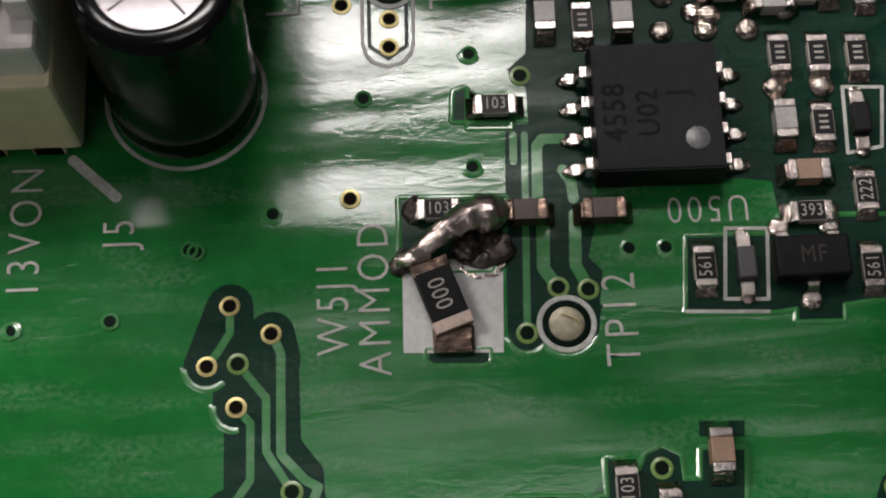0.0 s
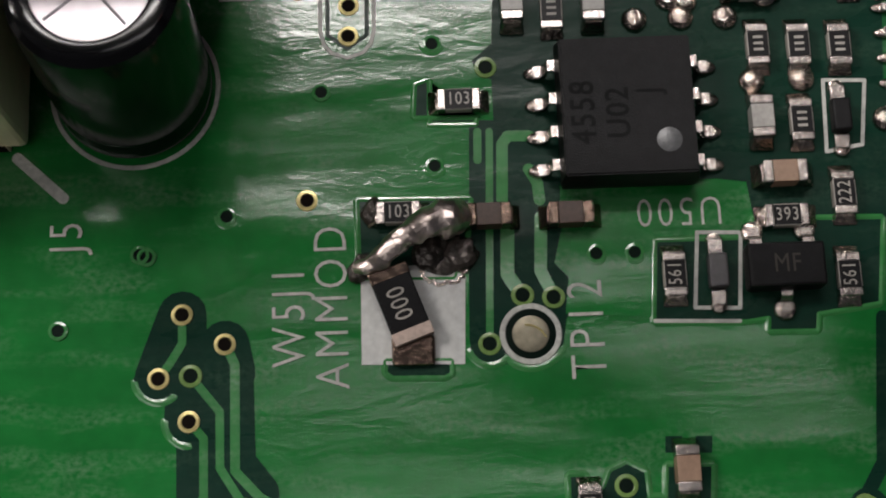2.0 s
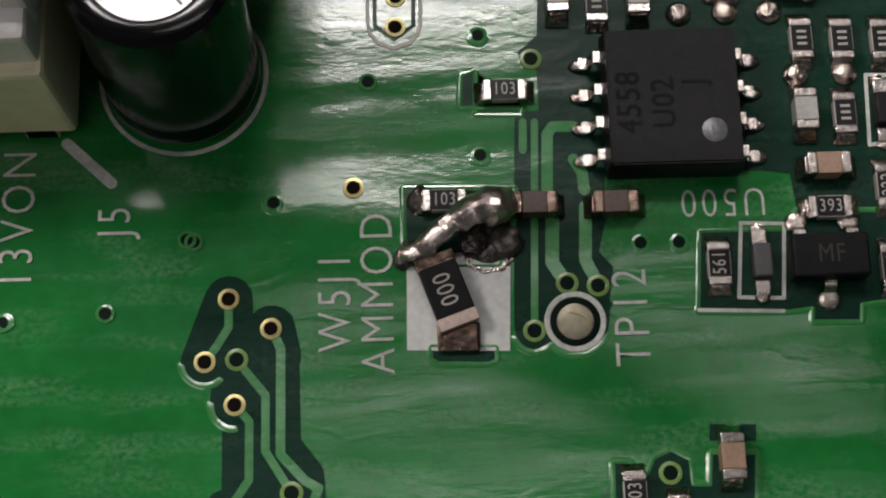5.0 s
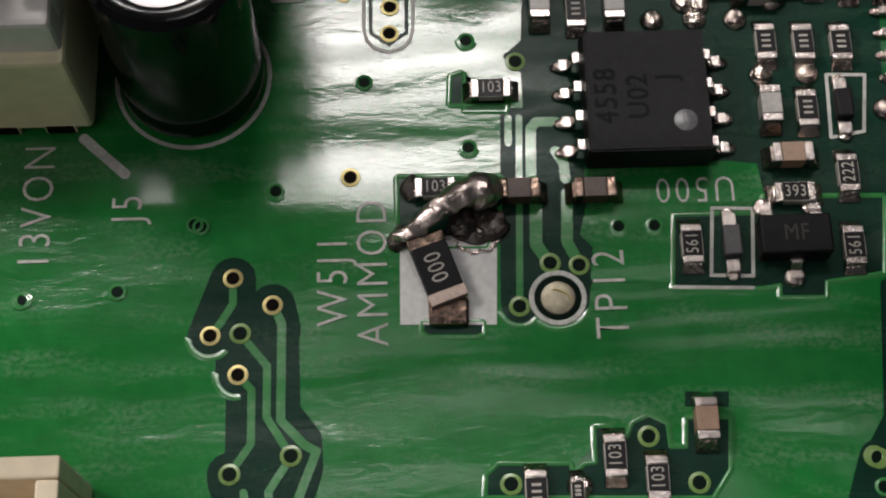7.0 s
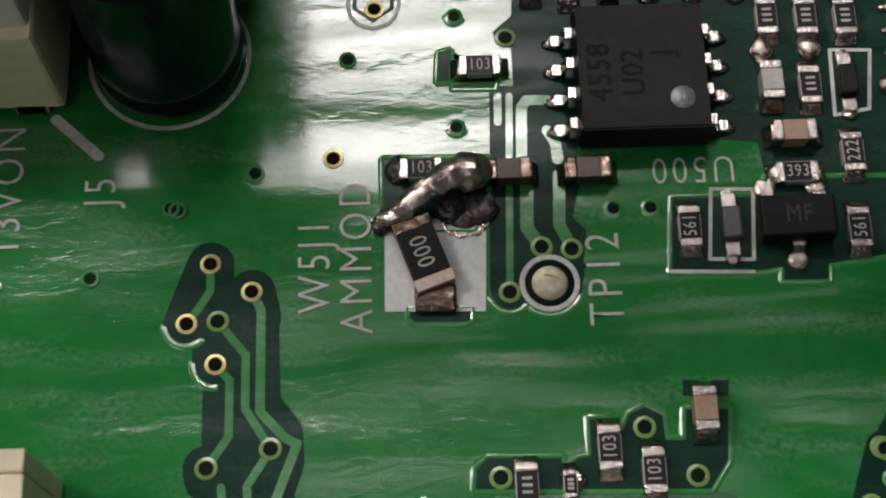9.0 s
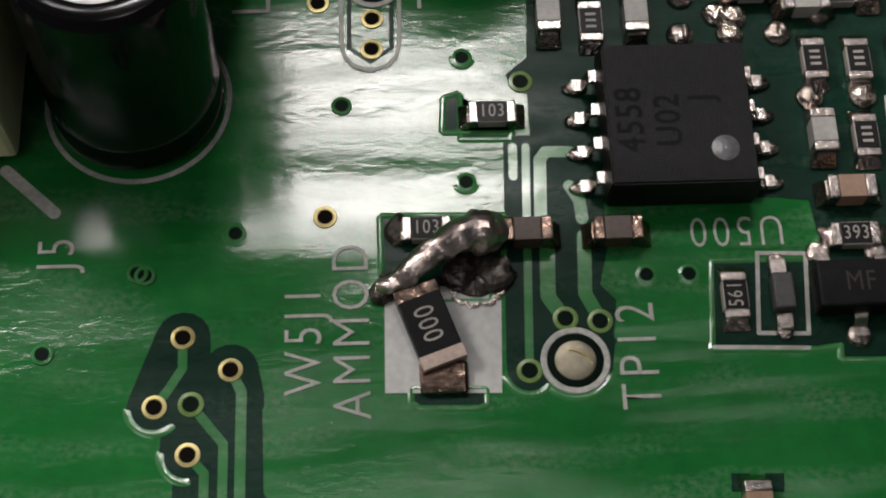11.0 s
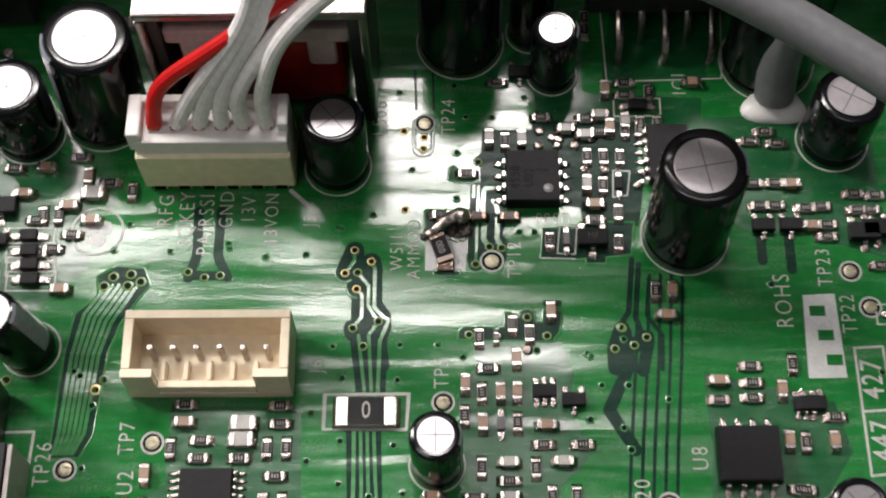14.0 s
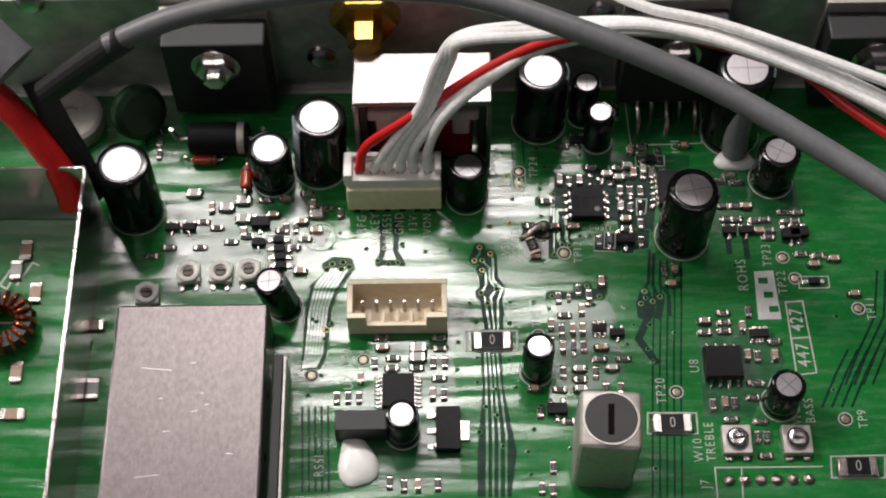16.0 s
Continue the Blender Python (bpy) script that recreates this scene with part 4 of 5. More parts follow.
for cx, cy in ((7.45, -15.72), (12.11, -22.71), (15.49, -22.71), (9.14, -25.89), (6.21, -27.37), (-18.88, -18.96), (-10.62, -19.11), (-10.53, -20.72), (-17.30, -22.20), (-17.43, -23.79), (-13.94, -23.79), (-10.77, -25.41), (30.35, -15.64), (30.41, -17.16), (27.42, -18.72), (30.32, -18.56), (37.26, -20.33), (33.63, -26.72), (16.91, 9.36), (20.75, 13.20), (20.70, 11.86), (8.62, 13.34)):
    chip("resistor", cx, cy, 0)
for cx, cy in ((32.13, 2.33), (34.09, 2.36), (32.53, 0.02), (33.92, 0.04), (36.68, -0.23), (38.08, -0.08), (38.47, -1.93), (38.37, -3.15), (41.25, 1.21), (43.18, 1.06), (41.37, -0.46), (42.59, -0.44), (32.15, 6.79), (33.63, 7.79), (34.68, 6.51), (-30.40, 5.49), (-36.51, 4.37), (-27.45, 2.78), (-34.00, -2.70), (-34.37, -5.52), (-34.19, -6.97), (-33.41, -4.35)):
    chip("resistor", cx, cy, 0)
for cx, cy in ((29.84, -32.27), (33.90, -32.58), (34.08, -26.82), (33.28, -28.98), (34.02, -37.70), (7.16, -32.22), (42.87, -6.05), (45.33, -6.37), (-48.29, 0.16), (-45.78, 0.61), (-43.61, -0.39), (-41.36, -2.85), (-38.89, -1.92), (-32.09, -3.95), (-30.46, -2.52), (-33.88, -1.02), (-45.92, -3.75), (-50.53, -3.69), (-52.93, -5.09)):
    chip("resistor", cx, cy, 0)
for cx, cy in ((12.44, -20.95), (-18.85, -20.58), (27.52, -16.98), (23.40, -10.80), (35.59, 2.19), (37.08, -2.07), (27.21, 13.16), (-33.51, 4.41), (-35.27, 1.71), (-30.94, -8.00), (49.75, -12.83), (2.64, -27.26), (-30.97, 0.41), (-28.82, -1.09), (47.59, -6.97), (44.55, -7.88)):
    chip("tan", cx, cy, 0)
for cx, cy in ((9.14, -24.28), (13.80, -24.20), (9.13, -27.33), (-13.68, -20.71), (-13.79, -22.20), (16.86, 7.53), (-39.73, 1.01), (-28.85, 1.68), (-42.37, 3.03), (-39.88, 4.18), (-26.63, 20.20), (-47.38, 5.59)):
    chip("grey", cx, cy, 0, size="0805" if cx < -10 else "0603")
for cx, cy in ((12.32, -17.90), (34.79, -19.21)):
    sot(cx, cy, 0, 0.75, pins=6)
for cx, cy in ((14.84, -18.70), (32.67, -2.02), (35.16, -1.98), (10.82, 14.39), (-37.28, -3.06), (-50.28, -0.30), (-47.83, -0.33)):
    sot(cx, cy, 0, 0.75)
for cx, cy in ((41.70, -2.80), (-37.17, 0.29), (5.67, -30.49), (42.90, -2.48)):
    sot(cx, cy, 0, 1.0)

for dx, dy in ((-34.34, -2.65), (-34.15, -4.18), (-33.97, -5.58), (-33.79, -7.02), (21.88, 10.68), (44.18, -10.70)):
    diode = thing("chip_diode", "small dark moulded diode in a printed frame", "diode", "framed diodes")
    part("body", bx(-0.8, 0.8, -0.55, 0.55, 0.08, 0.85, 0.1), EPOXY, diode)
    for s in (-1, 1):
        part("lead", bx(s * 1.1 - 0.3, s * 1.1 + 0.3, -0.3, 0.3, 0.05, 0.35, 0.06), TIN, diode)
        put(part("solder_joint", lathe([(0.45, 0), (0.34, 0.18), (0, 0.26)], 14), SOLDER, diode), s * 1.45, 0, 0.02)
    put(diode, dx, dy, 0.02)
    silk_or_glint_line([(dx - 2.2, dy - 0.95), (dx + 2.0, dy - 0.95), (dx + 2.2, dy - 0.7), (dx + 2.2, dy + 0.95), (dx - 2.2, dy + 0.95)], 0.16, True)


sot(17.08, -3.30, 0, 1.0, "MF")
sot(35.39, -19.14, 0, 0.8)

# ---- electrolytic capacitors ----
electrolytic(-6.3, 4.55, 5.8, 8.3, 40, -2.2, 2.8)
electrolytic(25.5, -2.8, 7.6, 13.5, 10, label="tall black electrolytic capacitor with scored silver top")
electrolytic(39.9, 7.0, 6.3, 7.7, 60, 0, 3)
electrolytic(3.0, -24.4, 4.4, 8.4, 0)
electrolytic(-55.8, 2.8, 8.0, 13.3, 150, marks=True)
electrolytic(-15.9, -33.6, 4.6, 6.9, 0)
electrolytic(36.9, -29.9, 5.0, 6.7, 40)
electrolytic(-33.0, -13.6, 4.8, 8.2, 0, 0, -11)
electrolytic(-28.45, 10.48, 8.0, 13.0, 200, 0, -3, marks=True)
electrolytic(-35.53, 8.34, 6.3, 8.5, 120)
electrolytic(5.15, 18.11, 8.0, 13.5, 0)
electrolytic(13.89, 14.41, 4.4, 8.0, 0)
electrolytic(34.52, 15.69, 8.6, 17.0, 0)
electrolytic(11.98, 19.17, 4.4, 9.0, 0)

# ---- plugged wire connector ----
JX, JY = -17.10, 2.31
wire_connector = thing("wire_connector", "ivory nylon connector with white plug and crimped contacts", "connector")
bm = bx(-7.0, 7.0, 0.0, 5.2, 0.25, 5.8, 0.25)
housing = part("housing", bm, IVORY, wire_connector)
for k in range(6):
    part("foot", bx(-6.2 + k * 2.25, -5.0 + k * 2.25, -0.04, 0.3, 0.0, 0.6), IVORY, housing)
for k in range(6):
    put(part("notch", bx(-0.55, 0.55, 0, 0.06, 0.0, 0.55), HOLE, housing), -5.6 + k * 2.25, -0.075, 0.05)
plug_bm = bx(-6.9, 6.9, 0.5, 4.8, 5.4, 7.8, 0.25)
box(plug_bm, -7.3, -6.0, 0.6, 4.9, 6.2, 9.0, 0.25)
box(plug_bm, 6.0, 7.0, 1.6, 4.9, 6.2, 9.0, 0.25)
box(plug_bm, -6.9, 6.9, 4.1, 4.9, 6.2, 8.9, 0.2)
plug = part("plug", plug_bm, WHITE_PLUG, wire_connector, "white nylon plug")
for k in range(6):
    put(part("contact", bx(-0.55, 0.55, -0.6, 0.6, 0, 0.7, 0.2), COPPER, plug, "copper crimp"), -5.0 + k * 2.0, 2.3, 7.7)
put(wire_connector, JX, JY, 0.02)

# wires of the loom: a red one and five white ones
def loom_wire(name, label, mat, points, r=0.74):
    w = thing(name, label, "wire", "connector wires")
    part("jacket", tube(points, r, 12), mat, w)
    return w


for k in range(6):
    x0, y0 = JX - 5.0 + k * 2.0, JY + 2.3
    off = (k - 2.5)
    if k == 0:
        pts = [(x0, y0, 8.0), (x0 + 1.2, y0 + 1.5, 12.0), (-14.92, 7.28, 17.0), (-2.17, 11.12, 25.0), (7.82, 12.42, 29.0),
               (20.65, 11.29, 31.0), (36.79, 5.41, 31.0), (43.75, -0.40, 30.0), (53.19, -8.33, 29.0)]
        loom_wire("red_wire", "red insulated wire rising from the connector plug", WIRE_RED, pts, 0.72)
    elif k < 4:
        ex = 3.0 * k
        pts = [(x0, y0, 8.0), (x0 + 0.8 * (4 - k), y0 + 1.0, 12.5), (-13.68 + k * 0.7, 8.02, 19.0), (-11.19 + k * 0.8, 10.71, 26.0), (-6.89, 12.93 - k * 0.9, 30.0 + k * 0.4),
               (2.97, 12.39 - k * 0.9, 33.0), (17.99, 11.11 - k * 0.7, 34.0 + k * 0.5), (36.27, 5.98 - k * 0.9, 34.0), (52.90, -3.50 - k * 1.0, 33.0)]
        loom_wire("white_wire", "white insulated wire rising from the connector plug", WIRE_WHITE, pts)
    else:
        pts = [(x0, y0, 8.0), (x0 + 0.2, y0 + 0.8, 12.5), (-9.28, 7.95 - (k - 4) * 1.2, 19.0), (-2.95, 10.60 - (k - 4) * 1.2, 24.0), (7.11, 12.32 + (k - 4) * 0.9, 28.0),
               (20.56, 11.67 - (k - 4), 32.0), (36.67, 6.07 - (k - 4), 32.0), (53.08, -5.68, 31.0)]
        loom_wire("white_wire", "white insulated wire rising from the connector plug", WIRE_WHITE, pts)
loom_wire("white_wire", "white insulated wire crossing over the board's edge", WIRE_WHITE, [(9.81, 16.14, 36.0), (17.81, 11.72, 36.0), (28.71, 8.28, 36.0), (52.18, -2.92, 36.0)])
grey_cable = thing("grey_cable", "thick grey cable arching over the board", "cable")
part("jacket", tube([(-53.73, 6.71, 36.0), (-42.89, 8.53, 40.0), (-25.88, 9.57, 43.0), (-8.54, 8.23, 44.0), (5.66, 3.68, 43.0),
                     (23.26, -3.41, 40.0), (36.79, -11.78, 38.0), (49.47, -21.55, 37.0)], 1.55, 20), CABLE_GREY, grey_cable)
part("shrink_sleeve", tube([(-51.35, 7.02, 37.0), (-57.50, 6.50, 32.0), (-63.80, 5.53, 27.0)], 1.85, 16), RUBBER, grey_cable, "black shrink sleeve")
power_lead = thing("power_lead", "thick red and black power leads by the shield", "cable")
part("red_core", tube([(-74.26, 10.65, 22.0), (-69.25, 7.09, 18.0), (-64.91, 2.79, 12.0), (-63.95, 0.71, 6.0)], 2.1, 16), WIRE_RED, power_lead, "thick red core")
part("black_core", tube([(-67.23, 11.52, 22.0), (-64.75, 7.70, 17.0), (-62.08, 4.65, 9.0), (-62.04, 4.46, 3.0)], 1.9, 16), RUBBER, power_lead, "thick black core")
part("cuff", tube([(-73.15, 12.46, 30.0), (-68.89, 9.38, 27.0)], 4.2, 20), CABLE_GREY, power_lead, "dark grey cuff")

# ---- open header ----
HX, HY = -16.60, -18.25
header = thing("pin_header", "open cream nylon header with six bright pins", "connector")
part("base", bx(-7.1, 7.1, 0.0, 6.2, 0.1, 1.2, 0.1), CREAM, header)
for x0, x1, y0, y1, top_z in ((-7.1, 7.1, 5.4, 6.2, 5.2), (-7.1, -6.3, 0.82, 5.38, 5.19), (6.3, 7.1, 0.82, 5.38, 5.19), (-7.1, -4.4, 0.0, 0.8, 5.2), (4.1, 7.1, 0.0, 0.8, 5.2), (-4.38, 4.08, 0.05, 0.7, 2.6)):
    part("wall", bx(x0, x1, y0, y1, 1.15, top_z, 0.1), CREAM, header)
for k in range(5):
    part("rib", bx(-4.2 + k * 2.0, -3.8 + k * 2.0, 0.72, 2.6, 1.22, 2.6, 0.08), CREAM, header)
for k in range(6):
    put(part("pin", bx(-0.25, 0.25, -0.25, 0.25, 0.8, 4.1, 0.1), TIN, header, "bright square pin"), -5.0 + k * 2.0, 3.2, 0)
put(header, HX, HY, 0.02)

# ---- link resistors ----
for rx_, ry_ in ((-3.14, -19.72), (21.54, -32.79), (46.39, -39.54)):
    chip("resistor", rx_, ry_, 0, "0", "2512")

# ---- larger chips ----
small_outline(-16.55, -27.41, 0, 4.6, 5.2, 1.2, 8, 0.65, "black sixteen-lead chip with fine tinned leads", dot=False)
small_outline(29.45, -23.90, 90, 5.0, 5.4, 1.75, 4, 1.27, "black eight-lead chip with dull moulded body", dot=False)
small_outline(24.41, 5.16, 0, 3.9, 6.0, 1.5, 6, 1.0, "black chip half hidden behind a tall capacitor", dot=False)
regulator = thing("regulator", "black moulded regulator with wide tinned tab", "regulator")
part("body", bx(-1.7, 1.7, -3.2, 3.2, 0.1, 1.6, 0.12), EPOXY, regulator)
part("tab", bx(1.6, 3.0, -1.5, 1.5, 0.05, 0.4, 0.1), TIN, regulator, "wide tinned tab")
for k in (-1, 0, 1):
    put(part("lead", gull_pin(bmesh.new(), 1.3, 0.7, 0.6), TIN, regulator), -1.6, k * 2.3, 0, 180)
put(regulator, -9.62, -33.43, 0.02)
filter_block = thing("filter_block", "plain black moulded filter block on the board", "filter")
part("body", bx(-3.6, 3.6, -1.5, 1.5, 0.1, 4.2, 0.15), EPOXY_DULL, filter_block)
put(filter_block, -21.55, -33.27, 0.02)

# ---- white glue ----
for gx, gy, sx, sy, hh, ang in ((-22.19, -37.76, 2.7, 4.0, 1.4, 10), (34.78, 10.70, 3.0, 2.2, 1.2, 0)):
    glue = thing("glue_blob", "smooth white dried glue blob on the board", "glue", "glue blobs")
    bm = bmesh.new()
    bmesh.ops.create_uvsphere(bm, u_segments=28, v_segments=14, radius=1.0)
    for v in bm.verts:
        wob = 1 + 0.12 * math.sin(3 * math.atan2(v.co.y, v.co.x) + gx)
        v.co = Vector((v.co.x * sx * wob, v.co.y * sy * wob, max(v.co.z, -0.1) * hh))
    part("blob", bm, GLUE, glue)
    put(glue, gx, gy, 0.1, ang)
tube_glue = thing("glue_strand", "cloudy grey glue strand beside a tall capacitor", "glue")
part("strand", tube([(34.66, 11.07, 1.5), (34.47, 12.20, 6.0), (34.91, 13.27, 14.0)], 1.9, 18), GLUE_GREY, tube_glue)

# ---- trimmers ----
def trimmer(x, y, mat_rim, r=1.7):
    t = thing("trimmer", "round white trimmer with slotted copper-coloured rotor", "trimmer", "round trimmers")
    part("body", bx(-r, r, -r * 0.9, r * 0.9, 0.1, 0.9, 0.15), WHITE_CERAMIC, t)
    part("rim", lathe([(r, 0.9), (r, 1.5), (r * 0.86, 1.65), (r * 0.6, 1.5), (r * 0.58, 1.2), (0, 1.15)], 28), mat_rim, t)
    rot = part("rotor", lathe([(r * 0.5, 1.2), (r * 0.45, 1.5), (0, 1.52)], 24), CAP_BROWN, t, "dull copper-coloured rotor")
    part("slot", bx(-r * 0.45, r * 0.45, -0.12, 0.12, 1.5, 1.54), HOLE, rot)
    for s in (-1, 1):
        put(part("lead", bx(-0.35, 0.35, -0.6, 0.6, 0.03, 0.3, 0.08), TIN, t), s * r * 0.6, -r * 1.2, 0)
    return put(t, x, y, 0.02, random.uniform(-10, 10))


for tx, ty in ((-47.28, -8.30), (-42.55, -8.27), (-38.42, -8.05), (-53.06, -11.68)):
    trimmer(tx, ty, WHITE_CERAMIC)
for tx, ty in ((30.12, -35.56), (38.40, -35.67)):
    t = thing("trimpot", "square grey trimpot with worn chrome screw", "trimpot", "square trimpots")
    part("body", bx(-2.0, 2.0, -2.1, 2.1, 0.1, 1.3, 0.15), CAN_GREY, t)
    rot = part("screw", lathe([(1.6, 1.3), (1.55, 1.8), (1.2, 2.2), (0.9, 2.25), (0.8, 1.9), (0, 1.85)], 28), STEEL, t, "worn chrome screw")
    part("slot", bx(-0.9, 0.9, -0.15, 0.15, 1.9, 1.98), HOLE, rot)
    for s in (-1, 1):
        put(part("lead", bx(-0.5, 0.5, -0.4, 0.4, 0.02, 0.4, 0.1), TIN, t), s * 1.2, -2.4, 0)
    put(t, tx, ty, 0.02)
for k in range(6):
    pin = thing("solder_dot", "bright domed solder dot in a row of pads", "solder", "row of solder dots")
    part("dome", lathe([(0.85, 0), (0.78, 0.25), (0.4, 0.6), (0, 0.7)], 18), SOLDER, pin)
    put(pin, 28.60 + k * (39.54 - 28.60) / 5, -41.16, 0.02)

# ---- tuned coil ----
coil = thing("tuned_coil", "square grey coil can with slotted ferrite core", "coil")
bm = bmesh.new()
box(bm, -4.1, 4.1, -4.1, 4.1, 0.3, 15.3, 0.9, 3)
part("can", bm, CAN_GREY, coil)
part("rim", lathe([(3.75, 15.32), (3.7, 15.42), (3.45, 15.42), (3.4, 15.0)], 40), CAN_GREY, coil)
core = part("core", lathe([(3.4, 15.31), (3.3, 15.36), (0, 15.36)], 40), FERRITE, coil, "round ferrite core")
part("slot", bx(-0.4, 0.4, -2.3, 2.0, 15.36, 15.4), HOLE, core)
put(coil, 11.3, -38.2, 0.02, -4)

# ---- shield can and its neighbours ----
SX0, SY1 = -55.25, -17.67
SX1 = -34.32
shield_can = thing("shield_can", "scuffed tinplate shield can over the radio section", "shield")
bm = bx(SX0, SX1, SY1 - 44, SY1, 0.1, 9.0, 0.35)
part("cover", bm, SHIELD, shield_can)
for k in range(9):
    a = random.uniform(-6, 8)
    put(part("scratch", bx(-random.uniform(0.2, 0.5) * (1 + 4 * (k < 2)), random.uniform(0.2, 0.5) * (1 + 4 * (k < 2)), -0.03, 0.03, 0, 0.012), ALU, shield_can), random.uniform(SX0 + 2, SX1 - 3), SY1 - random.uniform(2, 26), 9.0, a)
for k in range(3):
    put(part("fold_hole", lathe([(0.7, 0), (0.66, 0.03), (0, 0.03)], 18), HOLE, shield_can), SX1, SY1 - 12 - 9 * k, 4.5, 0, 0, 90)
module = thing("upright_module", "thin upright module board beside the shield can", "module")
part("board", bx(-0.6, 0.6, -26.0, 0.0, 0.1, 6.0, 0.05), EPOXY_DULL, module)
part("edge_strip", bx(0.7, 1.1, -26.0, 0.0, 0.1, 5.6, 0.05), CAN_GREY, module)
put(module, -32.97, -24.15, 0.02)
for kx, ky in ((-72.70, -7.19), (-61.41, -12.03), (-59.57, -26.41)):
    chip("grey", kx, ky, 90, size="1206")
for kx, ky, turn in ((-60.56, -16.45, 0), (-62.28, -19.49, 0), (-62.99, -21.98, 0), (-63.26, -23.92, 0), (-71.61, -3.87, 90), (-69.43, -10.99, 90), (-70.48, -30.14, 0), (-70.66, -23.64, 90)):
    chip("tan", kx, ky, turn, size="1206")
silk_or_glint_line([(-74.89, -9.51), (-72.92, -5.48), (-72.03, -5.87), (-73.82, -10.18)], 0.3, True)
silk_or_glint_line([(-72.41, -9.55), (-70.54, -5.80), (-69.65, -6.29)], 0.3)
silk_or_glint_line([(-74.09, -15.71), (-70.33, -15.77)], 0.3)
partition = thing("shield_partition", "bent tinplate partition around the output section", "shield")
PX, PY = -60.75, 1.85
bm = bx(PX - 34, PX, PY - 0.25, PY + 0.25, 0.1, 14.0, 0.1)
box(bm, PX - 0.25, PX + 0.25, PY - 60, PY - 0.3, 0.1, 14.0, 0.1)
part("wall", bm, STEEL, partition)
toroid = thing("toroid_coil", "copper-wound toroid coil behind the partition", "coil")
for k in range(18):
    a = 2 * math.pi * k / 18
    ring = [(math.cos(a) * (3.4 + 1.4 * math.cos(b)), math.sin(a) * (3.4 + 1.4 * math.cos(b)), 2.2 + 1.7 * math.sin(b)) for b in [2 * math.pi * j / 7 for j in range(8)]]
    part("turn", tube(ring, 0.3, 6), COPPER, toroid)
bm = lathe([(2.3, 1.0), (4.5, 1.0), (4.5, 3.4), (2.3, 3.4), (2.3, 1.0)], 32)
part("core", bm, FERRITE, toroid)
put(toroid, -73.12, -16.91, 0.3)

# ---- along the back edge ----
chassis = thing("chassis_wall", "dull steel chassis wall along the board's edge", "chassis", kind="structure")
part("wall", bx(-140, 140, 25.5, 27.0, -12, 22, 0.2), CHASSIS, chassis)
part("flange", bx(-140, 140, 27.05, 75, 20.5, 22, 0.2), CHASSIS, chassis)
part("ledge", bx(-140, 140, 24.1, 25.5, -3, -1.0, 0.1), CHASSIS, chassis)
for x0, legs in ((-43.17, False), (24.69, True), (54.31, False)):
    tr = thing("power_transistor", "black power transistor bolted to the chassis wall", "transistor", "power transistors")
    part("body", bx(-7.6, 7.6, 0.2, 5.2, 3.0, 20.0, 0.4), EPOXY_DULL, tr)
    part("tab", bx(-7.8, 7.8, 5.2, 6.3, 3.5, 22.0, 0.15), CAN_GREY, tr)
    nut = part("nut", lathe([(2.9, 0.0), (2.9, 1.8), (2.3, 2.3), (1.6, 2.3), (1.6, 3.4), (0, 3.5)], 6), STEEL, tr, "chrome hex nut")
    put(nut, 0, 0.2, 15.5, 0, 90, 0)
    put(part("washer", lathe([(3.6, 0.0), (3.6, 0.5), (0, 0.5)], 28), STEEL, tr), 0, 0.25, 15.5, 0, 90, 0)
    for k in range(5 if legs else 0):
        fx = -4.4 + k * 2.2
        near = k % 2 == 0
        put(part("lead", tube([(0, 2.5, 4.0), (0, 1.2, 3.6), (0, -2.2 if near else -0.2, 2.6), (0, -3.4 if near else -1.0, 0.0)], 0.42, 8), TIN, tr), fx, 0, 0)
    put(tr, x0, 19.0 if legs else 19.1, -1.2 if not legs else 0.02)
    if not legs:
        for k in (-1, 0, 1):
            put(part('lead', tube([(0, 3.0, 3.2), (0, 2.6, 1.5)], 0.5, 8), TIN, tr), k * 2.5, 0, 0)
adapter = thing("brass_fitting", "brass hex fitting through the chassis wall", "fitting")
bm = lathe([(5.2, 0.0), (5.2, 2.5), (4.6, 3.0), (2.6, 3.0), (2.5, 7.0), (1.8, 7.5), (0, 7.5)], 6)
part("body", bm, BRASS, adapter)
put(adapter, -21.03, 25.5, 19.0, 0, 90, 0)
for sx, sz in ((-28.24, 8.0), (13.79, 18.0), (-69.49, 22.0)):
    screw = thing("chassis_screw", "round-headed steel screw in the chassis wall", "screw", "chassis screws")
    part("head", lathe([(2.2, 0.0), (2.1, 0.7), (1.4, 1.3), (0, 1.5)], 24), STEEL, screw)
    put(screw, sx, 25.5, sz, 0, 90, 0)
heat_block = thing("chassis_bracket", "bright steel bracket behind the output chip", "bracket")
part("plate", bx(-13, 13, 21.5, 25.0, 23.0, 26.5, 0.3), ALU, heat_block)
put(heat_block, 24.32, 8.0, -1.0)

# ---- transformer in red tape ----
TX, TY = -12.69, 11.34
transformer = thing("transformer", "red-taped transformer in a bright steel bracket", "transformer")
bm = bmesh.new()
box(bm, -7.4, 7.4, -0.6, 5.0, 1.0, 12.5, 1.2, 3)
part("winding", bm, TAPE_RED, transformer, "red tape winding")
part("former", bx(-8.2, 8.2, -1.0, 5.6, 12.0, 14.2, 0.4), CARD, transformer, "pale former flange")
for s in (-1, 1):
    part("former_lug", bx(s * 5.6 - 1.3, s * 5.6 + 1.3, -1.15, -0.4, 8.5, 12.6, 0.5), CARD, transformer)
part("bracket_top", bx(-10.0, 10.0, -2.0, 7.0, 17.0, 18.0, 0.25), BRACKET, transformer, "bright steel bracket top")
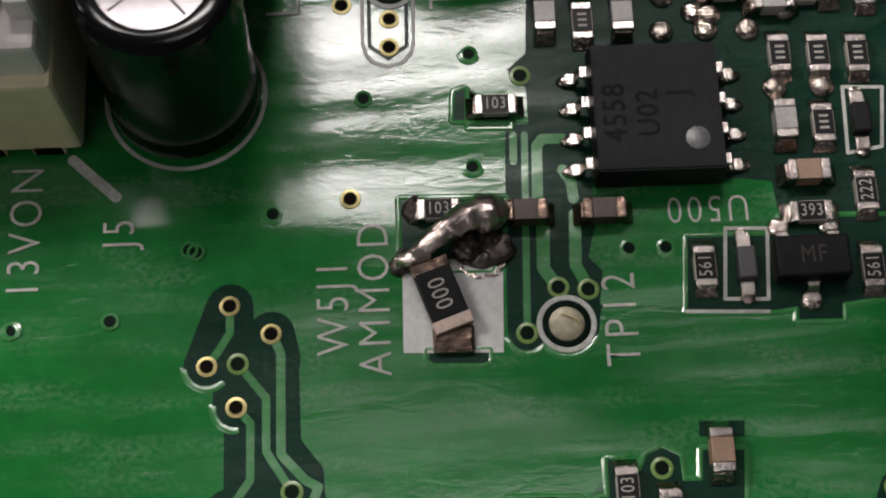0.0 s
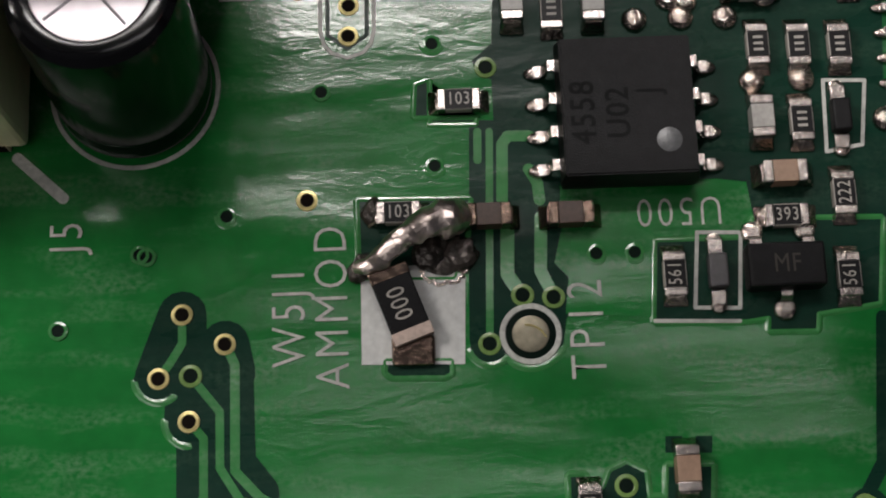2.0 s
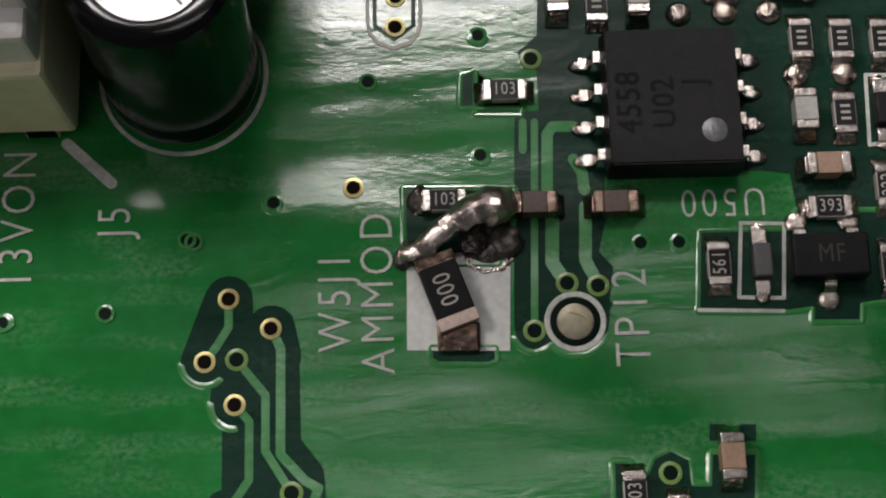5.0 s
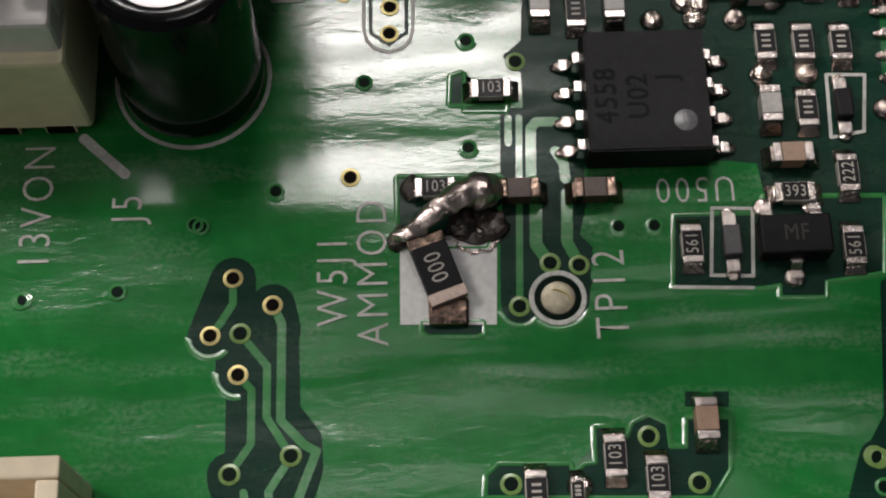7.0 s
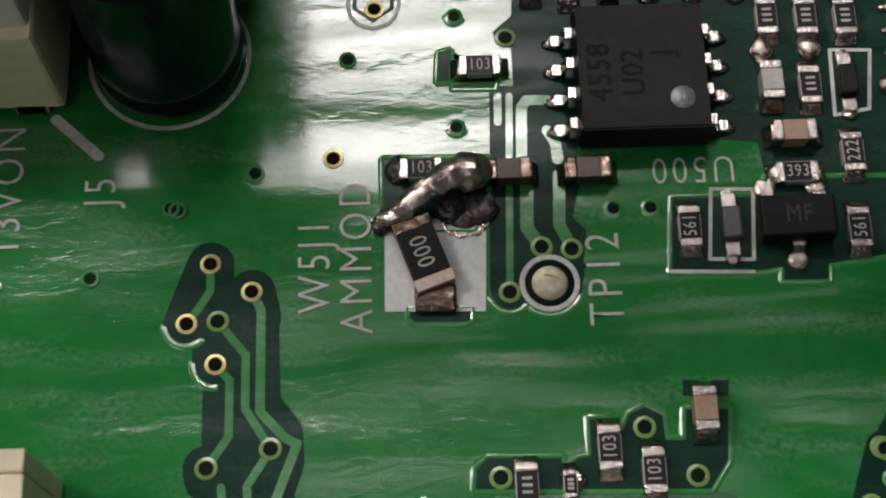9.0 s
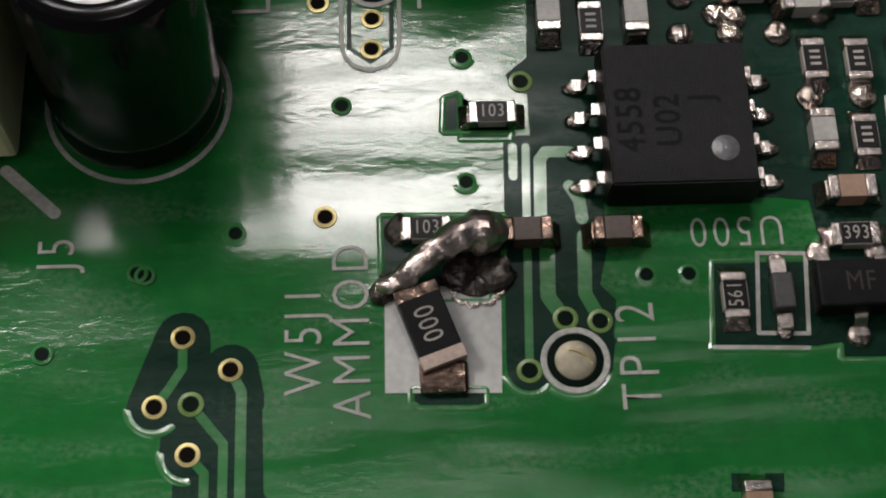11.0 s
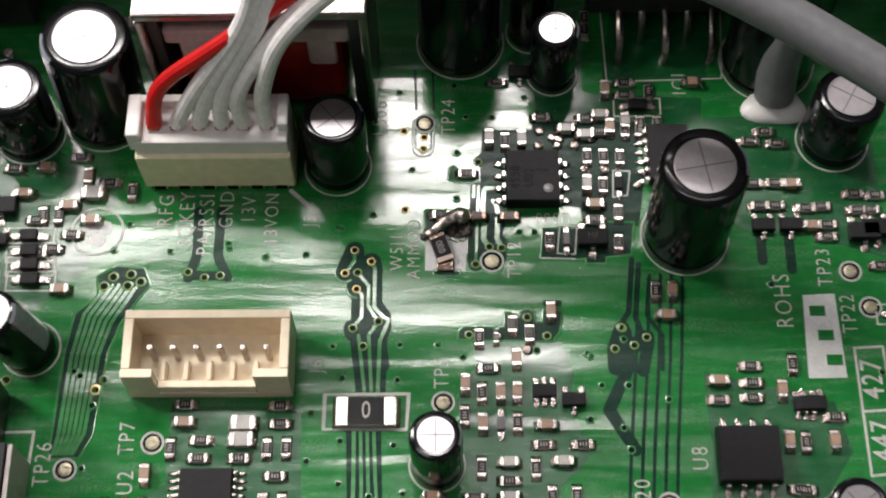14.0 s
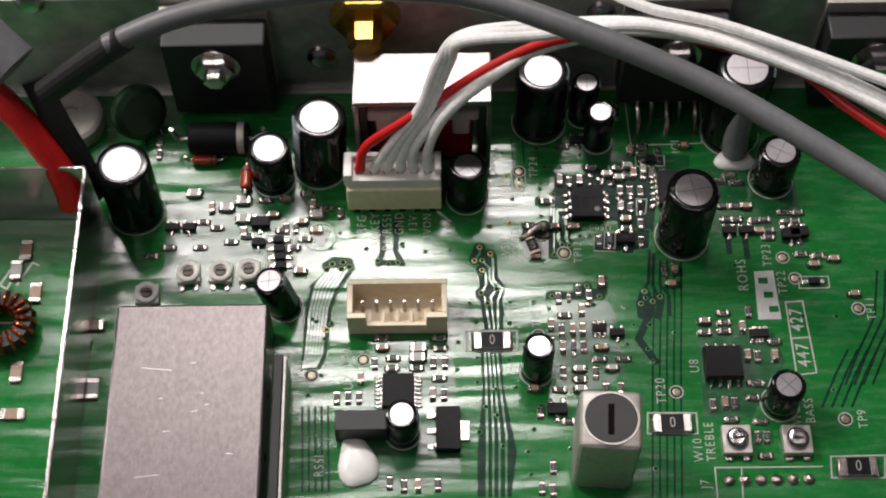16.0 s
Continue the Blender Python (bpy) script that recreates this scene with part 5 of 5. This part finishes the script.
for s in (-1, 1):
    part("bracket_side", bx(s * 9.6 - 0.4, s * 9.6 + 0.4, -2.0, 7.0, 0.2, 16.98, 0.2), BRACKET, transformer)
for s in (-1, 1):
    part("core", bx(s * 8.7 - 0.55, s * 8.7 + 0.55, -1.2, 6.4, 0.4, 17.0, 0.1), FERRITE, transformer)
put(transformer, TX, TY, 0.02)

# ---- loose leaded parts ----
diode = thing("axial_diode", "thick black axial diode lying on the board", "diode")
bm = lathe([(0, -4.5), (2.2, -4.5), (2.45, -4.2), (2.45, 4.2), (2.2, 4.5), (0, 4.5)], 32)
body = part("body", bm, EPOXY, diode)
part("cathode_band", lathe([(2.46, 2.9), (2.49, 2.95), (2.49, 3.9), (2.46, 3.95)], 32), CAN_GREY, body, "silver band")
for s in (-1, 1):
    part("lead", tube([(0, 0, s * 4.3), (0, 0, s * 6.2), (-1.8, 0, s * 6.9), (-2.6, 0, s * 6.9)], 0.45, 8), TIN, diode)
put(diode, -43.86, 13.99, 2.7, 0, 0, 90)
for dx, dy, ang in ((-46.03, 11.24, 0), (-39.63, 7.79, 90)):
    d2 = thing("glass_diode", "small red glass diode with tinned leads", "diode", "glass diodes")
    b2 = part("body", lathe([(0, -1.8), (0.7, -1.8), (0.85, -1.5), (0.85, 1.5), (0.7, 1.8), (0, 1.8)], 20), GLASS_RED, d2)
    part("band", lathe([(0.86, 0.9), (0.88, 0.92), (0.88, 1.3), (0.86, 1.32)], 20), RUBBER, b2)
    for s in (-1, 1):
        part("lead", tube([(0, 0, s * 1.7), (0, 0, s * 2.7), (-0.9, 0, s * 3.0)], 0.25, 8), TIN, d2)
    put(d2, dx, dy, 1.0, ang, 0, 90)
disc_cap = thing("disc_capacitor", "dark green lacquered disc capacitor standing askew", "capacitor")
bm = lathe([(0, -1.4), (3.2, -1.4), (4.2, -0.9), (4.4, 0.0), (4.2, 0.9), (3.2, 1.4), (0, 1.4)], 36)
part("disc", bm, DISC_GREEN, disc_cap)
put(disc_cap, -56.09, 17.72, 4.6, 40, 60, 0)
for s in (-1, 1):
    put(part("lead", tube([(0, -3.9, 0), (0, -5.4, 0.3)], 0.3, 8), TIN, disc_cap), s * 1.6, 0, 0)
tuner = thing("white_trimmer", "large white round trimmer by the chassis", "trimmer")
part("body", lathe([(5.0, 0.1), (5.0, 2.6), (4.4, 3.0), (1.6, 3.0), (1.5, 2.4), (0, 2.4)], 36), CERAMIC, tuner)
put(tuner, -67.12, 18.51, 0.02)
